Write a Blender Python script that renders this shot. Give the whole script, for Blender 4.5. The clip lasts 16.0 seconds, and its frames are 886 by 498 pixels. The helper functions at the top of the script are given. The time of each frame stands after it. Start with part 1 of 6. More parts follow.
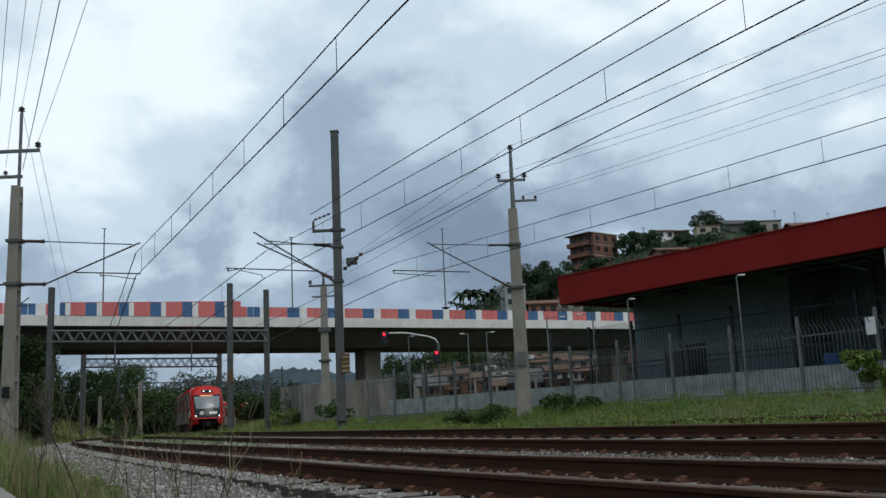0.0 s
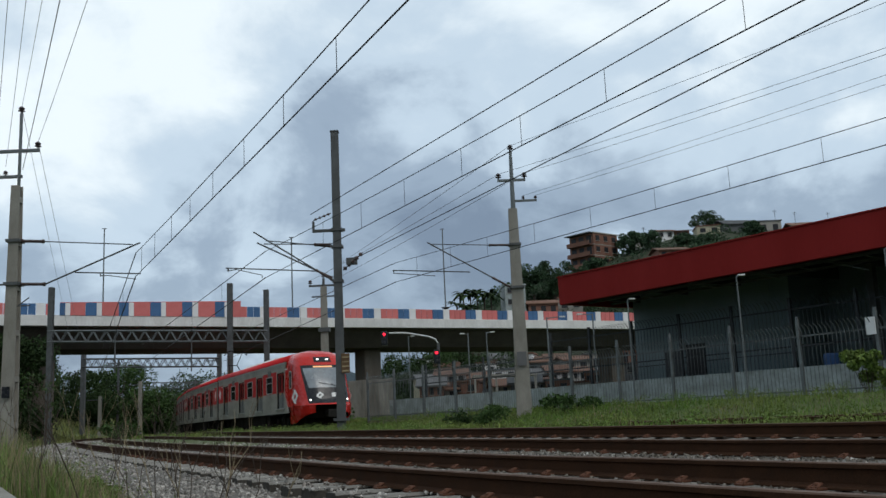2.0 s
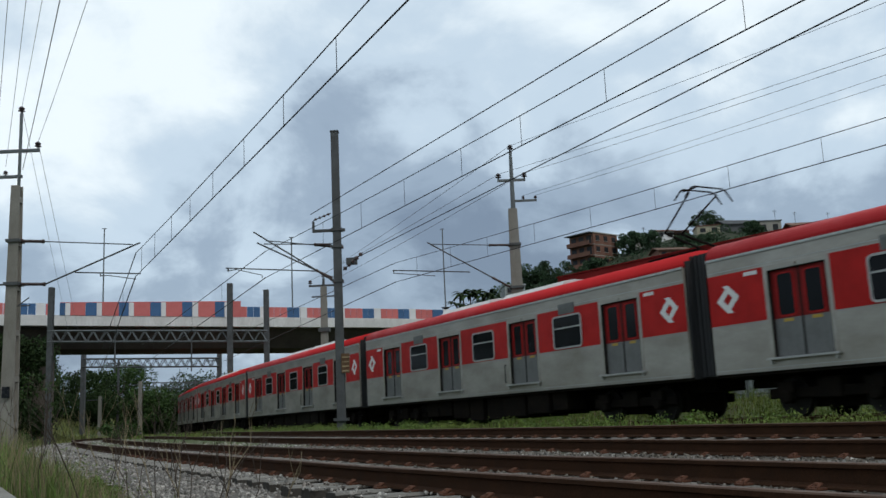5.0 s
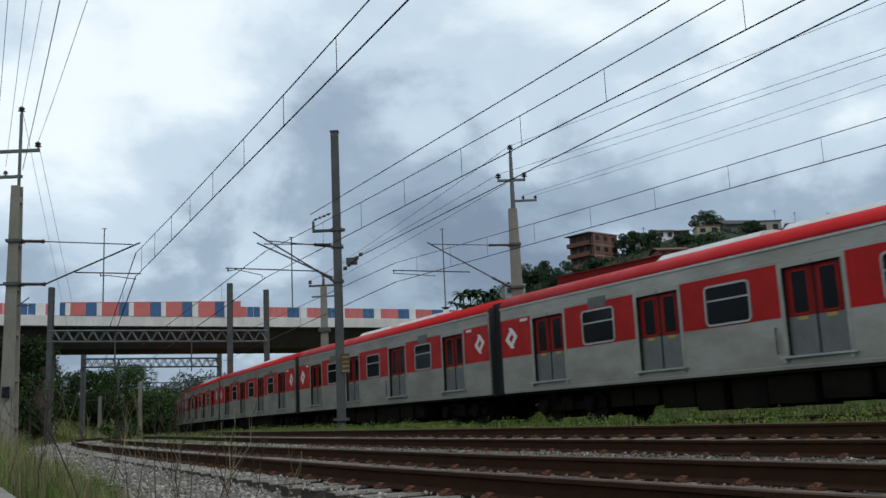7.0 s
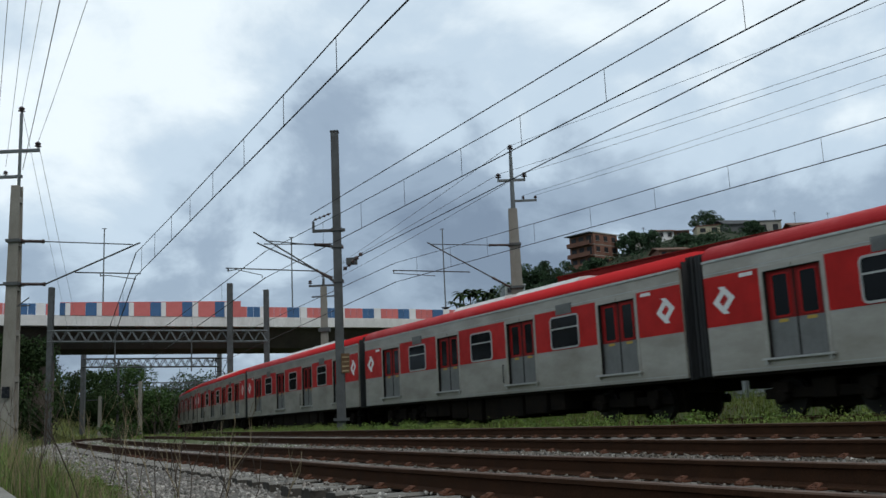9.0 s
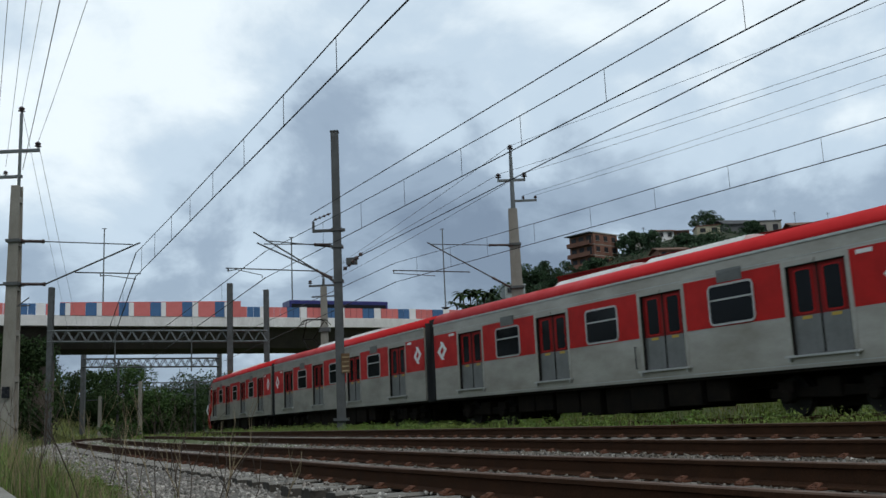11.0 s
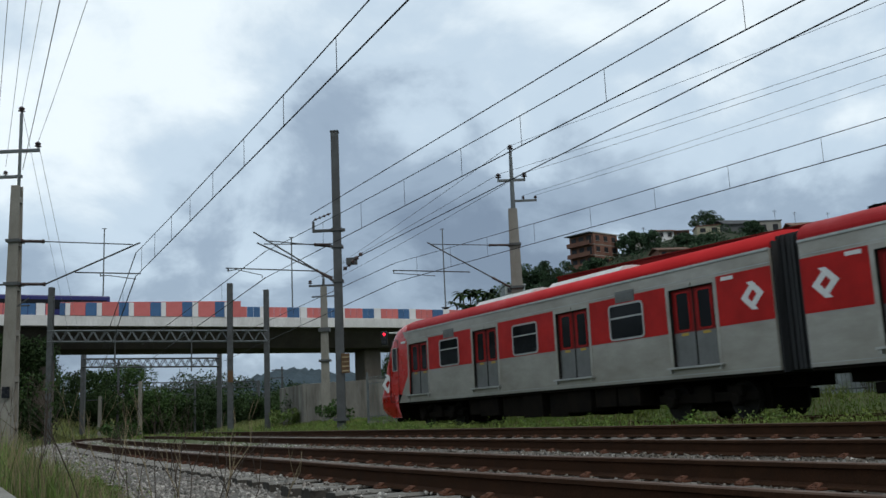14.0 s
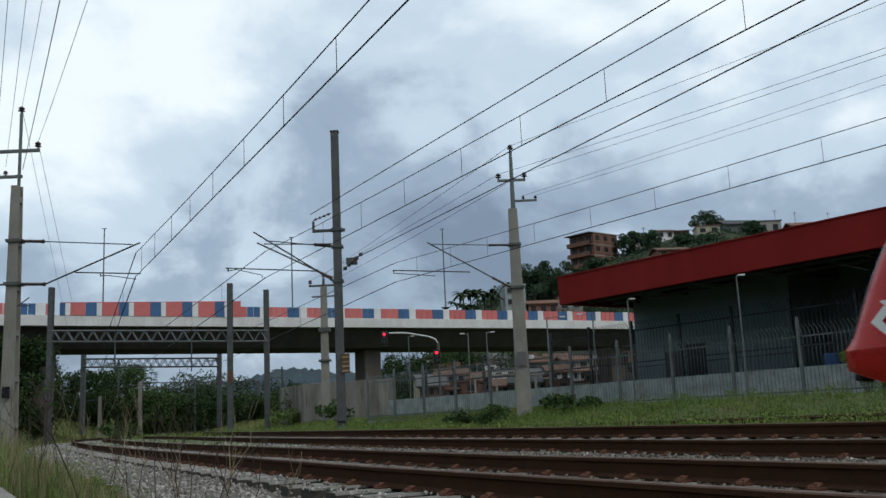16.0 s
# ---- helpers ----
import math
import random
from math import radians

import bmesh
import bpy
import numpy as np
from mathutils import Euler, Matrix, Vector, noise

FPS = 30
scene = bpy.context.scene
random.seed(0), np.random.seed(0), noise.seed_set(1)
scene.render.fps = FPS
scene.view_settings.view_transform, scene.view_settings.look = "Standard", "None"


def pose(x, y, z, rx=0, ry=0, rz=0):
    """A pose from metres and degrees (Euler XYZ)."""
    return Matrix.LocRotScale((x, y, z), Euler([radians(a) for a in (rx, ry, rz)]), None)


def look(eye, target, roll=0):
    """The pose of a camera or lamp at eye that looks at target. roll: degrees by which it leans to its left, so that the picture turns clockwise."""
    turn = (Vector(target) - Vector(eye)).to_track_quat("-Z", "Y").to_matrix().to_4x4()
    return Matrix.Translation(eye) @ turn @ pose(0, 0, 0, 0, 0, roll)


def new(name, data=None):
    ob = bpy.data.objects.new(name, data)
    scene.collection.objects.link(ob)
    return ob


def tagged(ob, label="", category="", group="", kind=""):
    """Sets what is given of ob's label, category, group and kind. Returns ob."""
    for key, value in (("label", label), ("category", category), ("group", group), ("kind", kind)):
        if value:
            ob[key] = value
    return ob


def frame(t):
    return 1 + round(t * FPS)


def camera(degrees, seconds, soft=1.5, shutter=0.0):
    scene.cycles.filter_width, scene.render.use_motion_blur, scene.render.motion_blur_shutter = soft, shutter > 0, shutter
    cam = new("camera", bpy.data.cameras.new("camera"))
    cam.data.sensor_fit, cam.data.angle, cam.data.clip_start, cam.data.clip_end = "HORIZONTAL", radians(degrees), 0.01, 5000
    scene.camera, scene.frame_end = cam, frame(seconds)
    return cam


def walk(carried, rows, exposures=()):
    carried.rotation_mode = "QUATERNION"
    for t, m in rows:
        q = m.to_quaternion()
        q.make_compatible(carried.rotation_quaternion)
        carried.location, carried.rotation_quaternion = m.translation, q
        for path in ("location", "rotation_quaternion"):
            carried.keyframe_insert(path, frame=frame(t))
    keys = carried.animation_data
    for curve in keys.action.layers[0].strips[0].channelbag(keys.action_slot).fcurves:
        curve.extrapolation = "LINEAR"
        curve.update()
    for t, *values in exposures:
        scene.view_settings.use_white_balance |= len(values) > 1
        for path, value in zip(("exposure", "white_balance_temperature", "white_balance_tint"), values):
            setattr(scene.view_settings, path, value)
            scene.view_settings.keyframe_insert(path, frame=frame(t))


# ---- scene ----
cam = camera(50.205, 16.0, soft=1.5, shutter=0.15)
EYE = Vector((0.0, 0.0, 0.75))
VIEW = look(EYE, (0.0, 100.0, 0.75 + 100.0 * math.tan(radians(10.2693))), -2.6138)
walk(cam, [(0.0, VIEW), (16.0, VIEW)])

# ---------------------------------------------------------------- light
SUN_ELEV, SUN_AZ = radians(50), radians(143)
world = bpy.data.worlds.new("overcast_sky")
scene.world = world
world.use_nodes = True
wn, wl = world.node_tree.nodes, world.node_tree.links
wn.clear()


def wnode(kind, **values):
    n = wn.new(kind)
    for key, value in values.items():
        n.inputs[key].default_value = value
    return n


def wmath(op, a, b=None, clamp=False):
    n = wn.new("ShaderNodeMath")
    n.operation, n.use_clamp = op, clamp
    for i, v in enumerate((a, b)):
        if v is None:
            continue
        if hasattr(v, "links"):
            wl.new(v, n.inputs[i])
        else:
            n.inputs[i].default_value = v
    return n.outputs[0]


def wmix(fac, a, b):
    n = wn.new("ShaderNodeMix")
    n.data_type = "RGBA"
    for socket, v in ((n.inputs["Factor"], fac), (n.inputs[6], a), (n.inputs[7], b)):
        if hasattr(v, "links"):
            wl.new(v, socket)
        else:
            socket.default_value = v
    return n.outputs[2]


sky = wn.new("ShaderNodeTexSky")
sky.sky_type, sky.sun_disc = "NISHITA", False
sky.sun_elevation, sky.sun_rotation = SUN_ELEV, SUN_AZ
sky.air_density, sky.dust_density = 1.0, 2.0
coord = wn.new("ShaderNodeTexCoord")
split = wn.new("ShaderNodeSeparateXYZ")
wl.new(coord.outputs["Generated"], split.inputs[0])
rise = wmath("ADD", wmath("MAXIMUM", split.outputs[2], 0.0), 0.55)
flat = wn.new("ShaderNodeCombineXYZ")
wl.new(wmath("DIVIDE", split.outputs[0], rise), flat.inputs[0])
wl.new(wmath("DIVIDE", split.outputs[1], rise), flat.inputs[1])


def cloud_noise(scale, detail, rough, distort, shift):
    m = wn.new("ShaderNodeMapping")
    m.inputs["Location"].default_value = shift
    wl.new(flat.outputs[0], m.inputs[0])
    n = wnode("ShaderNodeTexNoise", Scale=scale, Detail=detail, Roughness=rough, Distortion=distort)
    wl.new(m.outputs[0], n.inputs["Vector"])
    return n.outputs[0]


def sky_lobe(x, y, z, width):
    """A soft lobe of the cloud cover about a direction."""
    d = Vector((x, y, z)).normalized()
    n = wn.new("ShaderNodeVectorMath")
    n.operation = "DOT_PRODUCT"
    wl.new(coord.outputs["Generated"], n.inputs[0])
    n.inputs[1].default_value = d
    return wmath("POWER", wmath("MAXIMUM", n.outputs["Value"], 0.0), 0.693 / (1 - math.cos(radians(width))))


big = cloud_noise(1.7, 6.0, 0.52, 0.3, (3.1, 0.7, 0))
fine = cloud_noise(5.0, 8.0, 0.56, 0.25, (0.4, 5.2, 0))
cover = wmath("ADD", wmath("MULTIPLY", big, 1.5), wmath("MULTIPLY", fine, 1.55))
cover = wmath("ADD", cover, wmath("MULTIPLY", wmath("SUBTRACT", wmath("MINIMUM", split.outputs[2], 0.5), 0.27), 0.95))
cover = wmath("ADD", cover, wmath("MULTIPLY", sky_lobe(-0.36, 1, 0.42, 9), 0.3))
cover = wmath("ADD", cover, wmath("MULTIPLY", sky_lobe(0.32, 1, 0.46, 14), 0.5))
cover = wmath("ADD", cover, wmath("MULTIPLY", sky_lobe(-0.06, 1, 0.22, 11), -0.36))
cover = wmath("ADD", cover, wmath("MULTIPLY", sky_lobe(0.38, 1, 0.22, 9), -0.5))
cover = wmath("ADD", cover, wmath("MULTIPLY", sky_lobe(0.46, 1, 0.31, 3.0), 0.3))
cover = wmath("ADD", cover, wmath("MULTIPLY", sky_lobe(-0.12, 1, 0.40, 9), 0.22))
ramp = wn.new("ShaderNodeValToRGB")
ramp.color_ramp.interpolation = "EASE"
stops = ((0.0, (0.21, 0.28, 0.38, 1)), (0.33, (0.35, 0.45, 0.57, 1)), (0.60, (0.61, 0.745, 0.87, 1)), (1.0, (0.96, 1.06, 1.11, 1)))
ramp.color_ramp.elements[0].position, ramp.color_ramp.elements[0].color = stops[0]
ramp.color_ramp.elements[1].position, ramp.color_ramp.elements[1].color = stops[3]
for pos, col in stops[1:3]:
    e = ramp.color_ramp.elements.new(pos)
    e.color = col
wl.new(wmath("MULTIPLY", wmath("SUBTRACT", cover, 0.91), 0.85, True), ramp.inputs[0])
scaled = wn.new("ShaderNodeVectorMath")
scaled.operation = "SCALE"
scaled.inputs["Scale"].default_value = 0.10
wl.new(sky.outputs[0], scaled.inputs[0])
back = wnode("ShaderNodeBackground", Strength=1.0)
wl.new(wmix(0.9, scaled.outputs[0], ramp.outputs[0]), back.inputs[0])
wout = wn.new("ShaderNodeOutputWorld")
wl.new(back.outputs[0], wout.inputs[0])

sun_data = bpy.data.lights.new("sun", "SUN")
sun_data.energy, sun_data.angle, sun_data.color = 0.85, radians(25), (1.0, 0.96, 0.9)
sun = new("sun", sun_data)
sun.matrix_world = look((36, -48, 71), (0, 0, 0))
scene.view_settings.exposure = 0.0


# ---------------------------------------------------------------- materials
def mat(name, color, rough=0.6, metal=0.0, second=None, scale=4.0, amount=0.5, fine_scale=60.0, fine_amount=0.25,
        bump=0.0, bump_scale=80.0, stretch=(1, 1, 1), island=0.0, piece=0.0, emit=None, spec=0.3):
    """A procedural surface: base colour mottled at two scales, uneven gloss and fine relief."""
    m = bpy.data.materials.new(name)
    m.use_nodes = True
    n, l = m.node_tree.nodes, m.node_tree.links
    b = n["Principled BSDF"]
    b.inputs["Roughness"].default_value, b.inputs["Metallic"].default_value = rough, metal
    b.inputs["Specular IOR Level"].default_value = spec
    c1 = (*color, 1)
    c2 = (*(second or [v * 0.6 for v in color]), 1)
    tc = n.new("ShaderNodeTexCoord")
    mp = n.new("ShaderNodeMapping")
    mp.inputs["Scale"].default_value = stretch
    l.new(tc.outputs["Object"], mp.inputs[0])

    def tex(s, detail):
        t = n.new("ShaderNodeTexNoise")
        t.inputs["Scale"].default_value, t.inputs["Detail"].default_value = s, detail
        t.inputs["Roughness"].default_value = 0.62
        l.new(mp.outputs[0], t.inputs["Vector"])
        return t.outputs[0]

    def mixed(fac, a, bcol, blend="MIX"):
        x = n.new("ShaderNodeMix")
        x.data_type, x.blend_type = "RGBA", blend
        for socket, v in ((x.inputs["Factor"], fac), (x.inputs[6], a), (x.inputs[7], bcol)):
            if hasattr(v, "links"):
                l.new(v, socket)
            else:
                socket.default_value = v
        return x.outputs[2]

    def ranged(v, lo, hi):
        r = n.new("ShaderNodeMapRange")
        r.inputs["From Min"].default_value, r.inputs["From Max"].default_value = 0.32, 0.68
        r.inputs["To Min"].default_value, r.inputs["To Max"].default_value = lo, hi
        l.new(v, r.inputs[0])
        return r.outputs[0]

    coarse, grain = tex(scale, 5.0), tex(fine_scale, 3.0)
    col = mixed(ranged(coarse, 0.0, amount), c1, c2)
    col = mixed(ranged(grain, 0.0, fine_amount), col, (*[v * 0.45 for v in color], 1))
    if island or piece:
        info = n.new("ShaderNodeNewGeometry" if island else "ShaderNodeObjectInfo")
        rnd = info.outputs["Random Per Island"] if island else info.outputs["Random"]
        hsv = n.new("ShaderNodeHueSaturation")
        r = n.new("ShaderNodeMapRange")
        r.inputs["To Min"].default_value, r.inputs["To Max"].default_value = 1 - (island or piece), 1 + (island or piece)
        l.new(rnd, r.inputs[0])
        l.new(r.outputs[0], hsv.inputs["Value"])
        l.new(col, hsv.inputs["Color"])
        col = hsv.outputs[0]
    l.new(col, b.inputs["Base Color"])
    l.new(ranged(coarse, max(0.02, rough - 0.1), min(1.0, rough + 0.12)), b.inputs["Roughness"])
    if bump:
        bp = n.new("ShaderNodeBump")
        bp.inputs["Strength"].default_value, bp.inputs["Distance"].default_value = bump, 0.02
        l.new(tex(bump_scale, 4.0), bp.inputs["Height"])
        l.new(bp.outputs[0], b.inputs["Normal"])
    if emit:
        b.inputs["Emission Color"].default_value, b.inputs["Emission Strength"].default_value = (*emit[0], 1), emit[1]
    return m


M_STEEL = mat("stainless_steel_dusty", (0.47, 0.44, 0.385), 0.36, 0.45, (0.22, 0.195, 0.155), 0.7, 0.8, 9, 0.14, stretch=(0.5, 1, 1.2))
M_RED = mat("train_red_paint", (0.50, 0.016, 0.013), 0.5, 0, (0.26, 0.011, 0.010), 1.2, 0.7, 30, 0.15, spec=0.15)
M_NOSE = mat("cab_red_gloss", (0.50, 0.02, 0.013), 0.25, 0, (0.42, 0.016, 0.012), 1.5, 0.5, 30, 0.08)
M_ROOFRED = mat("roof_red_paint", (0.56, 0.018, 0.02), 0.6, 0, (0.44, 0.016, 0.018), 1.0, 0.6, 20, 0.15, spec=0.15)
M_UNDER = mat("underframe_near_black", (0.009, 0.008, 0.007), 0.97, 0, (0.02, 0.015, 0.011), 2.5, 0.7, spec=0.03)
M_BELLOWS = mat("gangway_rubber", (0.03, 0.03, 0.031), 0.7, 0, (0.05, 0.05, 0.05), 3, 0.5)
M_GLASS = mat("train_window_glass", (0.007, 0.008, 0.009), 0.1, 0, (0.012, 0.013, 0.014), 1, 0.5, 10, 0.0, spec=0.12)
# pale mottled base colour imitates the sky mirrored in the windscreen
M_SCREEN = mat("windscreen_glass", (0.20, 0.225, 0.24), 0.22, 0, (0.09, 0.10, 0.11), 1.6, 0.9, 10, 0.0, spec=0.9)
M_BLACK = mat("black_panel", (0.010, 0.011, 0.014), 0.25, 0)
M_DOORGREY = mat("door_grey_steel", (0.20, 0.20, 0.19), 0.5, 0.4, (0.13, 0.13, 0.12), 2, 0.7, 25, 0.2)
M_WHITE = mat("white_marking", (0.78, 0.77, 0.74), 0.55, 0, (0.62, 0.6, 0.57), 6, 0.4)
M_YELLOW = mat("yellow_sticker", (0.55, 0.36, 0.06), 0.6, 0)
M_ALU = mat("window_frame_aluminium", (0.50, 0.49, 0.46), 0.4, 0.4)
M_RUBBERGREY = mat("roof_unit_grey", (0.68, 0.68, 0.65), 0.7, 0.0, (0.40, 0.39, 0.36), 2, 0.6)
M_WHEEL = mat("wheel_steel", (0.022, 0.02, 0.018), 0.7, 0.2, spec=0.15)
M_LAMP = mat("headlamp_glow", (0.9, 0.9, 0.85), 0.2, 0, emit=((1.0, 0.97, 0.9), 2.5))
M_AMBER = mat("destination_glow", (0.5, 0.2, 0.05), 0.4, 0, emit=((1.0, 0.55, 0.3), 0.7))
M_REDLAMP = mat("signal_red_glow", (0.6, 0.02, 0.03), 0.3, 0, emit=((1.0, 0.015, 0.04), 2.2))
M_RUST = mat("rail_rust", (0.040, 0.0195, 0.0105), 0.92, 0.0, (0.072, 0.033, 0.017), 5, 0.8, 90, 0.5, 0.5, 60, spec=0.08)
M_RAILTOP = mat("rail_head_worn", (0.12, 0.066, 0.038), 0.65, 0.1, (0.055, 0.028, 0.017), 3, 0.8, 60, 0.4)
M_CLIP = mat("rail_clip_rust", (0.11, 0.042, 0.02), 0.85, 0, (0.04, 0.018, 0.012), 30, 0.6)
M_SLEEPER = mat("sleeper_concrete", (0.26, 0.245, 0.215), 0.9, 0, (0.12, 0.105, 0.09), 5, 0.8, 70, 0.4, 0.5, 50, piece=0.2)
# flanks far darker than tops: shade between the sleepers painted in, with some staining
M_SLEEPERSIDE = mat("sleeper_flank_shade_stain", (0.06, 0.052, 0.042), 0.95, 0, (0.03, 0.026, 0.02), 6, 0.8, 60, 0.4, 0.5, 50)
M_BALLAST = mat("ballast_stone", (0.43, 0.41, 0.375), 0.9, 0, (0.15, 0.118, 0.09), 1.1, 0.9, 120, 0.4, 0.4, 90, island=0.6)
M_BALLASTD = mat("ballast_stone_stained", (0.20, 0.18, 0.15), 0.9, 0, (0.075, 0.058, 0.042), 1.1, 0.9, 120, 0.4, 0.4, 90, island=0.7)
M_BED = mat("ballast_bed", (0.15, 0.135, 0.115), 0.95, 0, (0.075, 0.06, 0.047), 8, 0.8, 60, 0.6, 1.0, 30)
M_EARTH = mat("grassy_earth", (0.065, 0.105, 0.02), 0.95, 0, (0.09, 0.09, 0.04), 0.6, 0.9, 12, 0.5, 0.8, 15)
M_CONCRETE = mat("pole_concrete", (0.27, 0.255, 0.22), 0.9, 0, (0.16, 0.145, 0.12), 2, 0.8, 40, 0.35, 0.3, 60, stretch=(1, 1, 0.4))
M_GALV = mat("galvanised_steel", (0.15, 0.165, 0.165), 0.6, 0.3, (0.11, 0.12, 0.12), 2, 0.7, 30, 0.25)
M_GALVD = mat("weathered_dark_steel", (0.10, 0.105, 0.105), 0.65, 0.3, (0.06, 0.06, 0.06), 2, 0.7, 30, 0.25)
M_WIRE = mat("wire_copper_dark", (0.035, 0.035, 0.037), 0.6, 0.3)
M_THIN = mat("feeder_aluminium", (0.16, 0.17, 0.18), 0.6, 0.3)
M_INSUL = mat("insulator_brown", (0.05, 0.03, 0.028), 0.35, 0)
M_PIER = mat("pier_brown_concrete", (0.14, 0.118, 0.095), 0.95, 0, (0.10, 0.08, 0.065), 0.6, 0.8, 6, 0.4, stretch=(1, 1, 0.4))
M_PLATE = mat("pole_plate_rusty_yellow", (0.13, 0.075, 0.035), 0.8, 0, (0.07, 0.035, 0.02), 8, 0.7)
M_BRIDGEW = mat("bridge_white_paint", (0.72, 0.70, 0.67), 0.85, 0, (0.42, 0.40, 0.37), 0.7, 0.55, 6, 0.3, stretch=(1, 1, 0.35))
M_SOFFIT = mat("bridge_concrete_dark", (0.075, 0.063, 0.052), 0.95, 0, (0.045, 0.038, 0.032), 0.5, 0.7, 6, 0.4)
M_PRED = mat("panel_faded_red", (0.60, 0.17, 0.16), 0.8, 0, (0.50, 0.12, 0.11), 0.9, 0.6, 8, 0.12, piece=0.08)
M_PBLUE = mat("panel_blue", (0.06, 0.135, 0.27), 0.8, 0, (0.045, 0.10, 0.20), 0.9, 0.6, 8, 0.12, piece=0.1)
M_PWHITE = mat("panel_white", (0.74, 0.72, 0.71), 0.8, 0, (0.58, 0.56, 0.54), 0.9, 0.5, 8, 0.12, piece=0.05)
M_FASCIA = mat("station_red_sheet", (0.225, 0.014, 0.012), 0.75, 0, (0.16, 0.012, 0.010), 0.5, 0.6, 12, 0.15, stretch=(1, 1, 0.3), spec=0.12)
M_STWALL = mat("station_grey_sheet", (0.155, 0.20, 0.21), 0.75, 0.0, (0.10, 0.135, 0.142), 0.4, 0.6, 14, 0.2)
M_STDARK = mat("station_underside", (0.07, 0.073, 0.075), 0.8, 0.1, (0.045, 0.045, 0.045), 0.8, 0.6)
M_LOWWALL = mat("low_wall_limewash", (0.40, 0.44, 0.43), 0.9, 0, (0.17, 0.175, 0.155), 1.6, 0.9, 9, 0.5, 0.3, 20)
M_FENCE = mat("fence_grey_steel", (0.16, 0.18, 0.185), 0.65, 0.2, (0.07, 0.062, 0.055), 3, 0.7, 30, 0.3)
M_BLOCK = mat("wall_raw_concrete", (0.30, 0.28, 0.24), 0.95, 0, (0.11, 0.095, 0.08), 1.3, 0.9, 5, 0.5, 0.3, 10, stretch=(1, 1, 0.22))
M_LEAF = mat("leaf_green", (0.045, 0.085, 0.02), 0.7, 0, (0.025, 0.05, 0.012), 0.7, 0.7, 9, 0.2, island=0.5, spec=0.2)
M_LEAFD = mat("leaf_dark", (0.034, 0.058, 0.018), 0.75, 0, (0.014, 0.026, 0.011), 0.3, 0.7, 4, 0.2, island=0.5, spec=0.12)
M_LEAFH = mat("leaf_far_hill", (0.040, 0.078, 0.032), 0.7, 0, (0.022, 0.042, 0.024), 0.1, 0.7, 2, 0.2, island=0.45)
M_VERGE = mat("verge_grass", (0.078, 0.155, 0.02), 0.75, 0, (0.16, 0.155, 0.042), 0.45, 0.8, 9, 0.2, island=0.5)
M_FIELD = mat("field_grass", (0.23, 0.24, 0.085), 0.8, 0, (0.13, 0.17, 0.045), 0.1, 0.8, 1, 0.3, island=0.3)
M_BEDDARK = mat("weedy_dark_bed", (0.045, 0.042, 0.03), 0.95, 0, (0.03, 0.04, 0.016), 3, 0.8, 60, 0.5, 1.0, 30)
M_DOORRED = mat("door_red_paint", (0.24, 0.012, 0.011), 0.5, 0, (0.17, 0.011, 0.010), 2, 0.7, 30, 0.15, spec=0.15)
M_GRASS = mat("grass_blades", (0.095, 0.172, 0.03), 0.7, 0, (0.16, 0.16, 0.06), 0.8, 0.8, 9, 0.2, island=0.5)
M_DRY = mat("dry_stems", (0.27, 0.215, 0.125), 0.8, 0, (0.13, 0.095, 0.055), 4, 0.7, 30, 0.2, island=0.4)
M_TRUNK = mat("bark", (0.07, 0.052, 0.038), 0.95, 0, (0.04, 0.03, 0.022), 4, 0.8, 30, 0.4, 0.6, 20)
M_BRICK = mat("raw_clay_block", (0.22, 0.11, 0.075), 0.9, 0, (0.15, 0.07, 0.05), 0.4, 0.7, 3, 0.3, piece=0.1)
M_RENDER = mat("house_render", (0.30, 0.28, 0.245), 0.9, 0, (0.25, 0.22, 0.19), 0.4, 0.7, 3, 0.3, piece=0.25)
M_CREAM = mat("house_cream_paint", (0.46, 0.41, 0.29), 0.9, 0, (0.34, 0.30, 0.21), 0.4, 0.7, 3, 0.3, piece=0.15)
M_HOUSEGREY = mat("house_grey", (0.13, 0.13, 0.13), 0.9, 0, (0.09, 0.09, 0.09), 0.4, 0.7, 3, 0.3)
M_TILE = mat("clay_roof_tile", (0.17, 0.09, 0.06), 0.85, 0, (0.12, 0.065, 0.045), 0.6, 0.7, 4, 0.3, piece=0.15)
M_DARK = mat("dark_opening", (0.018, 0.018, 0.02), 0.5, 0)
M_HILL = mat("hill_ground", (0.04, 0.055, 0.03), 0.95, 0, (0.06, 0.055, 0.035), 0.05, 0.8, 0.6, 0.4)
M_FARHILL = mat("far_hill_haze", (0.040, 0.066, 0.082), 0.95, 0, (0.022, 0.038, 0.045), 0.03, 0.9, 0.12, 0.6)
M_DARKSTEEL = mat("dark_fence_steel", (0.045, 0.05, 0.055), 0.7, 0.2, (0.03, 0.03, 0.03), 3, 0.7)
M_JAMB = mat("door_edge_dark", (0.022, 0.02, 0.018), 0.8, 0, spec=0.1)
M_BUS = mat("bus_blue_paint", (0.022, 0.025, 0.14), 0.35, 0, (0.02, 0.02, 0.09), 1, 0.5)
M_BLUEDRUM = mat("blue_plastic", (0.02, 0.06, 0.16), 0.5, 0)


# ---------------------------------------------------------------- mesh helpers
def part(name, bm, material, parent=None, label="", smooth=False):
    """Links a bmesh as one mesh object, under a thing or a part when one is given."""
    me = bpy.data.meshes.new(name)
    bm.to_mesh(me)
    bm.free()
    me.materials.append(material)
    if smooth:
        me.shade_smooth()
    ob = new(name, me)
    ob.parent = parent
    if label:
        tagged(ob, label)
    return ob


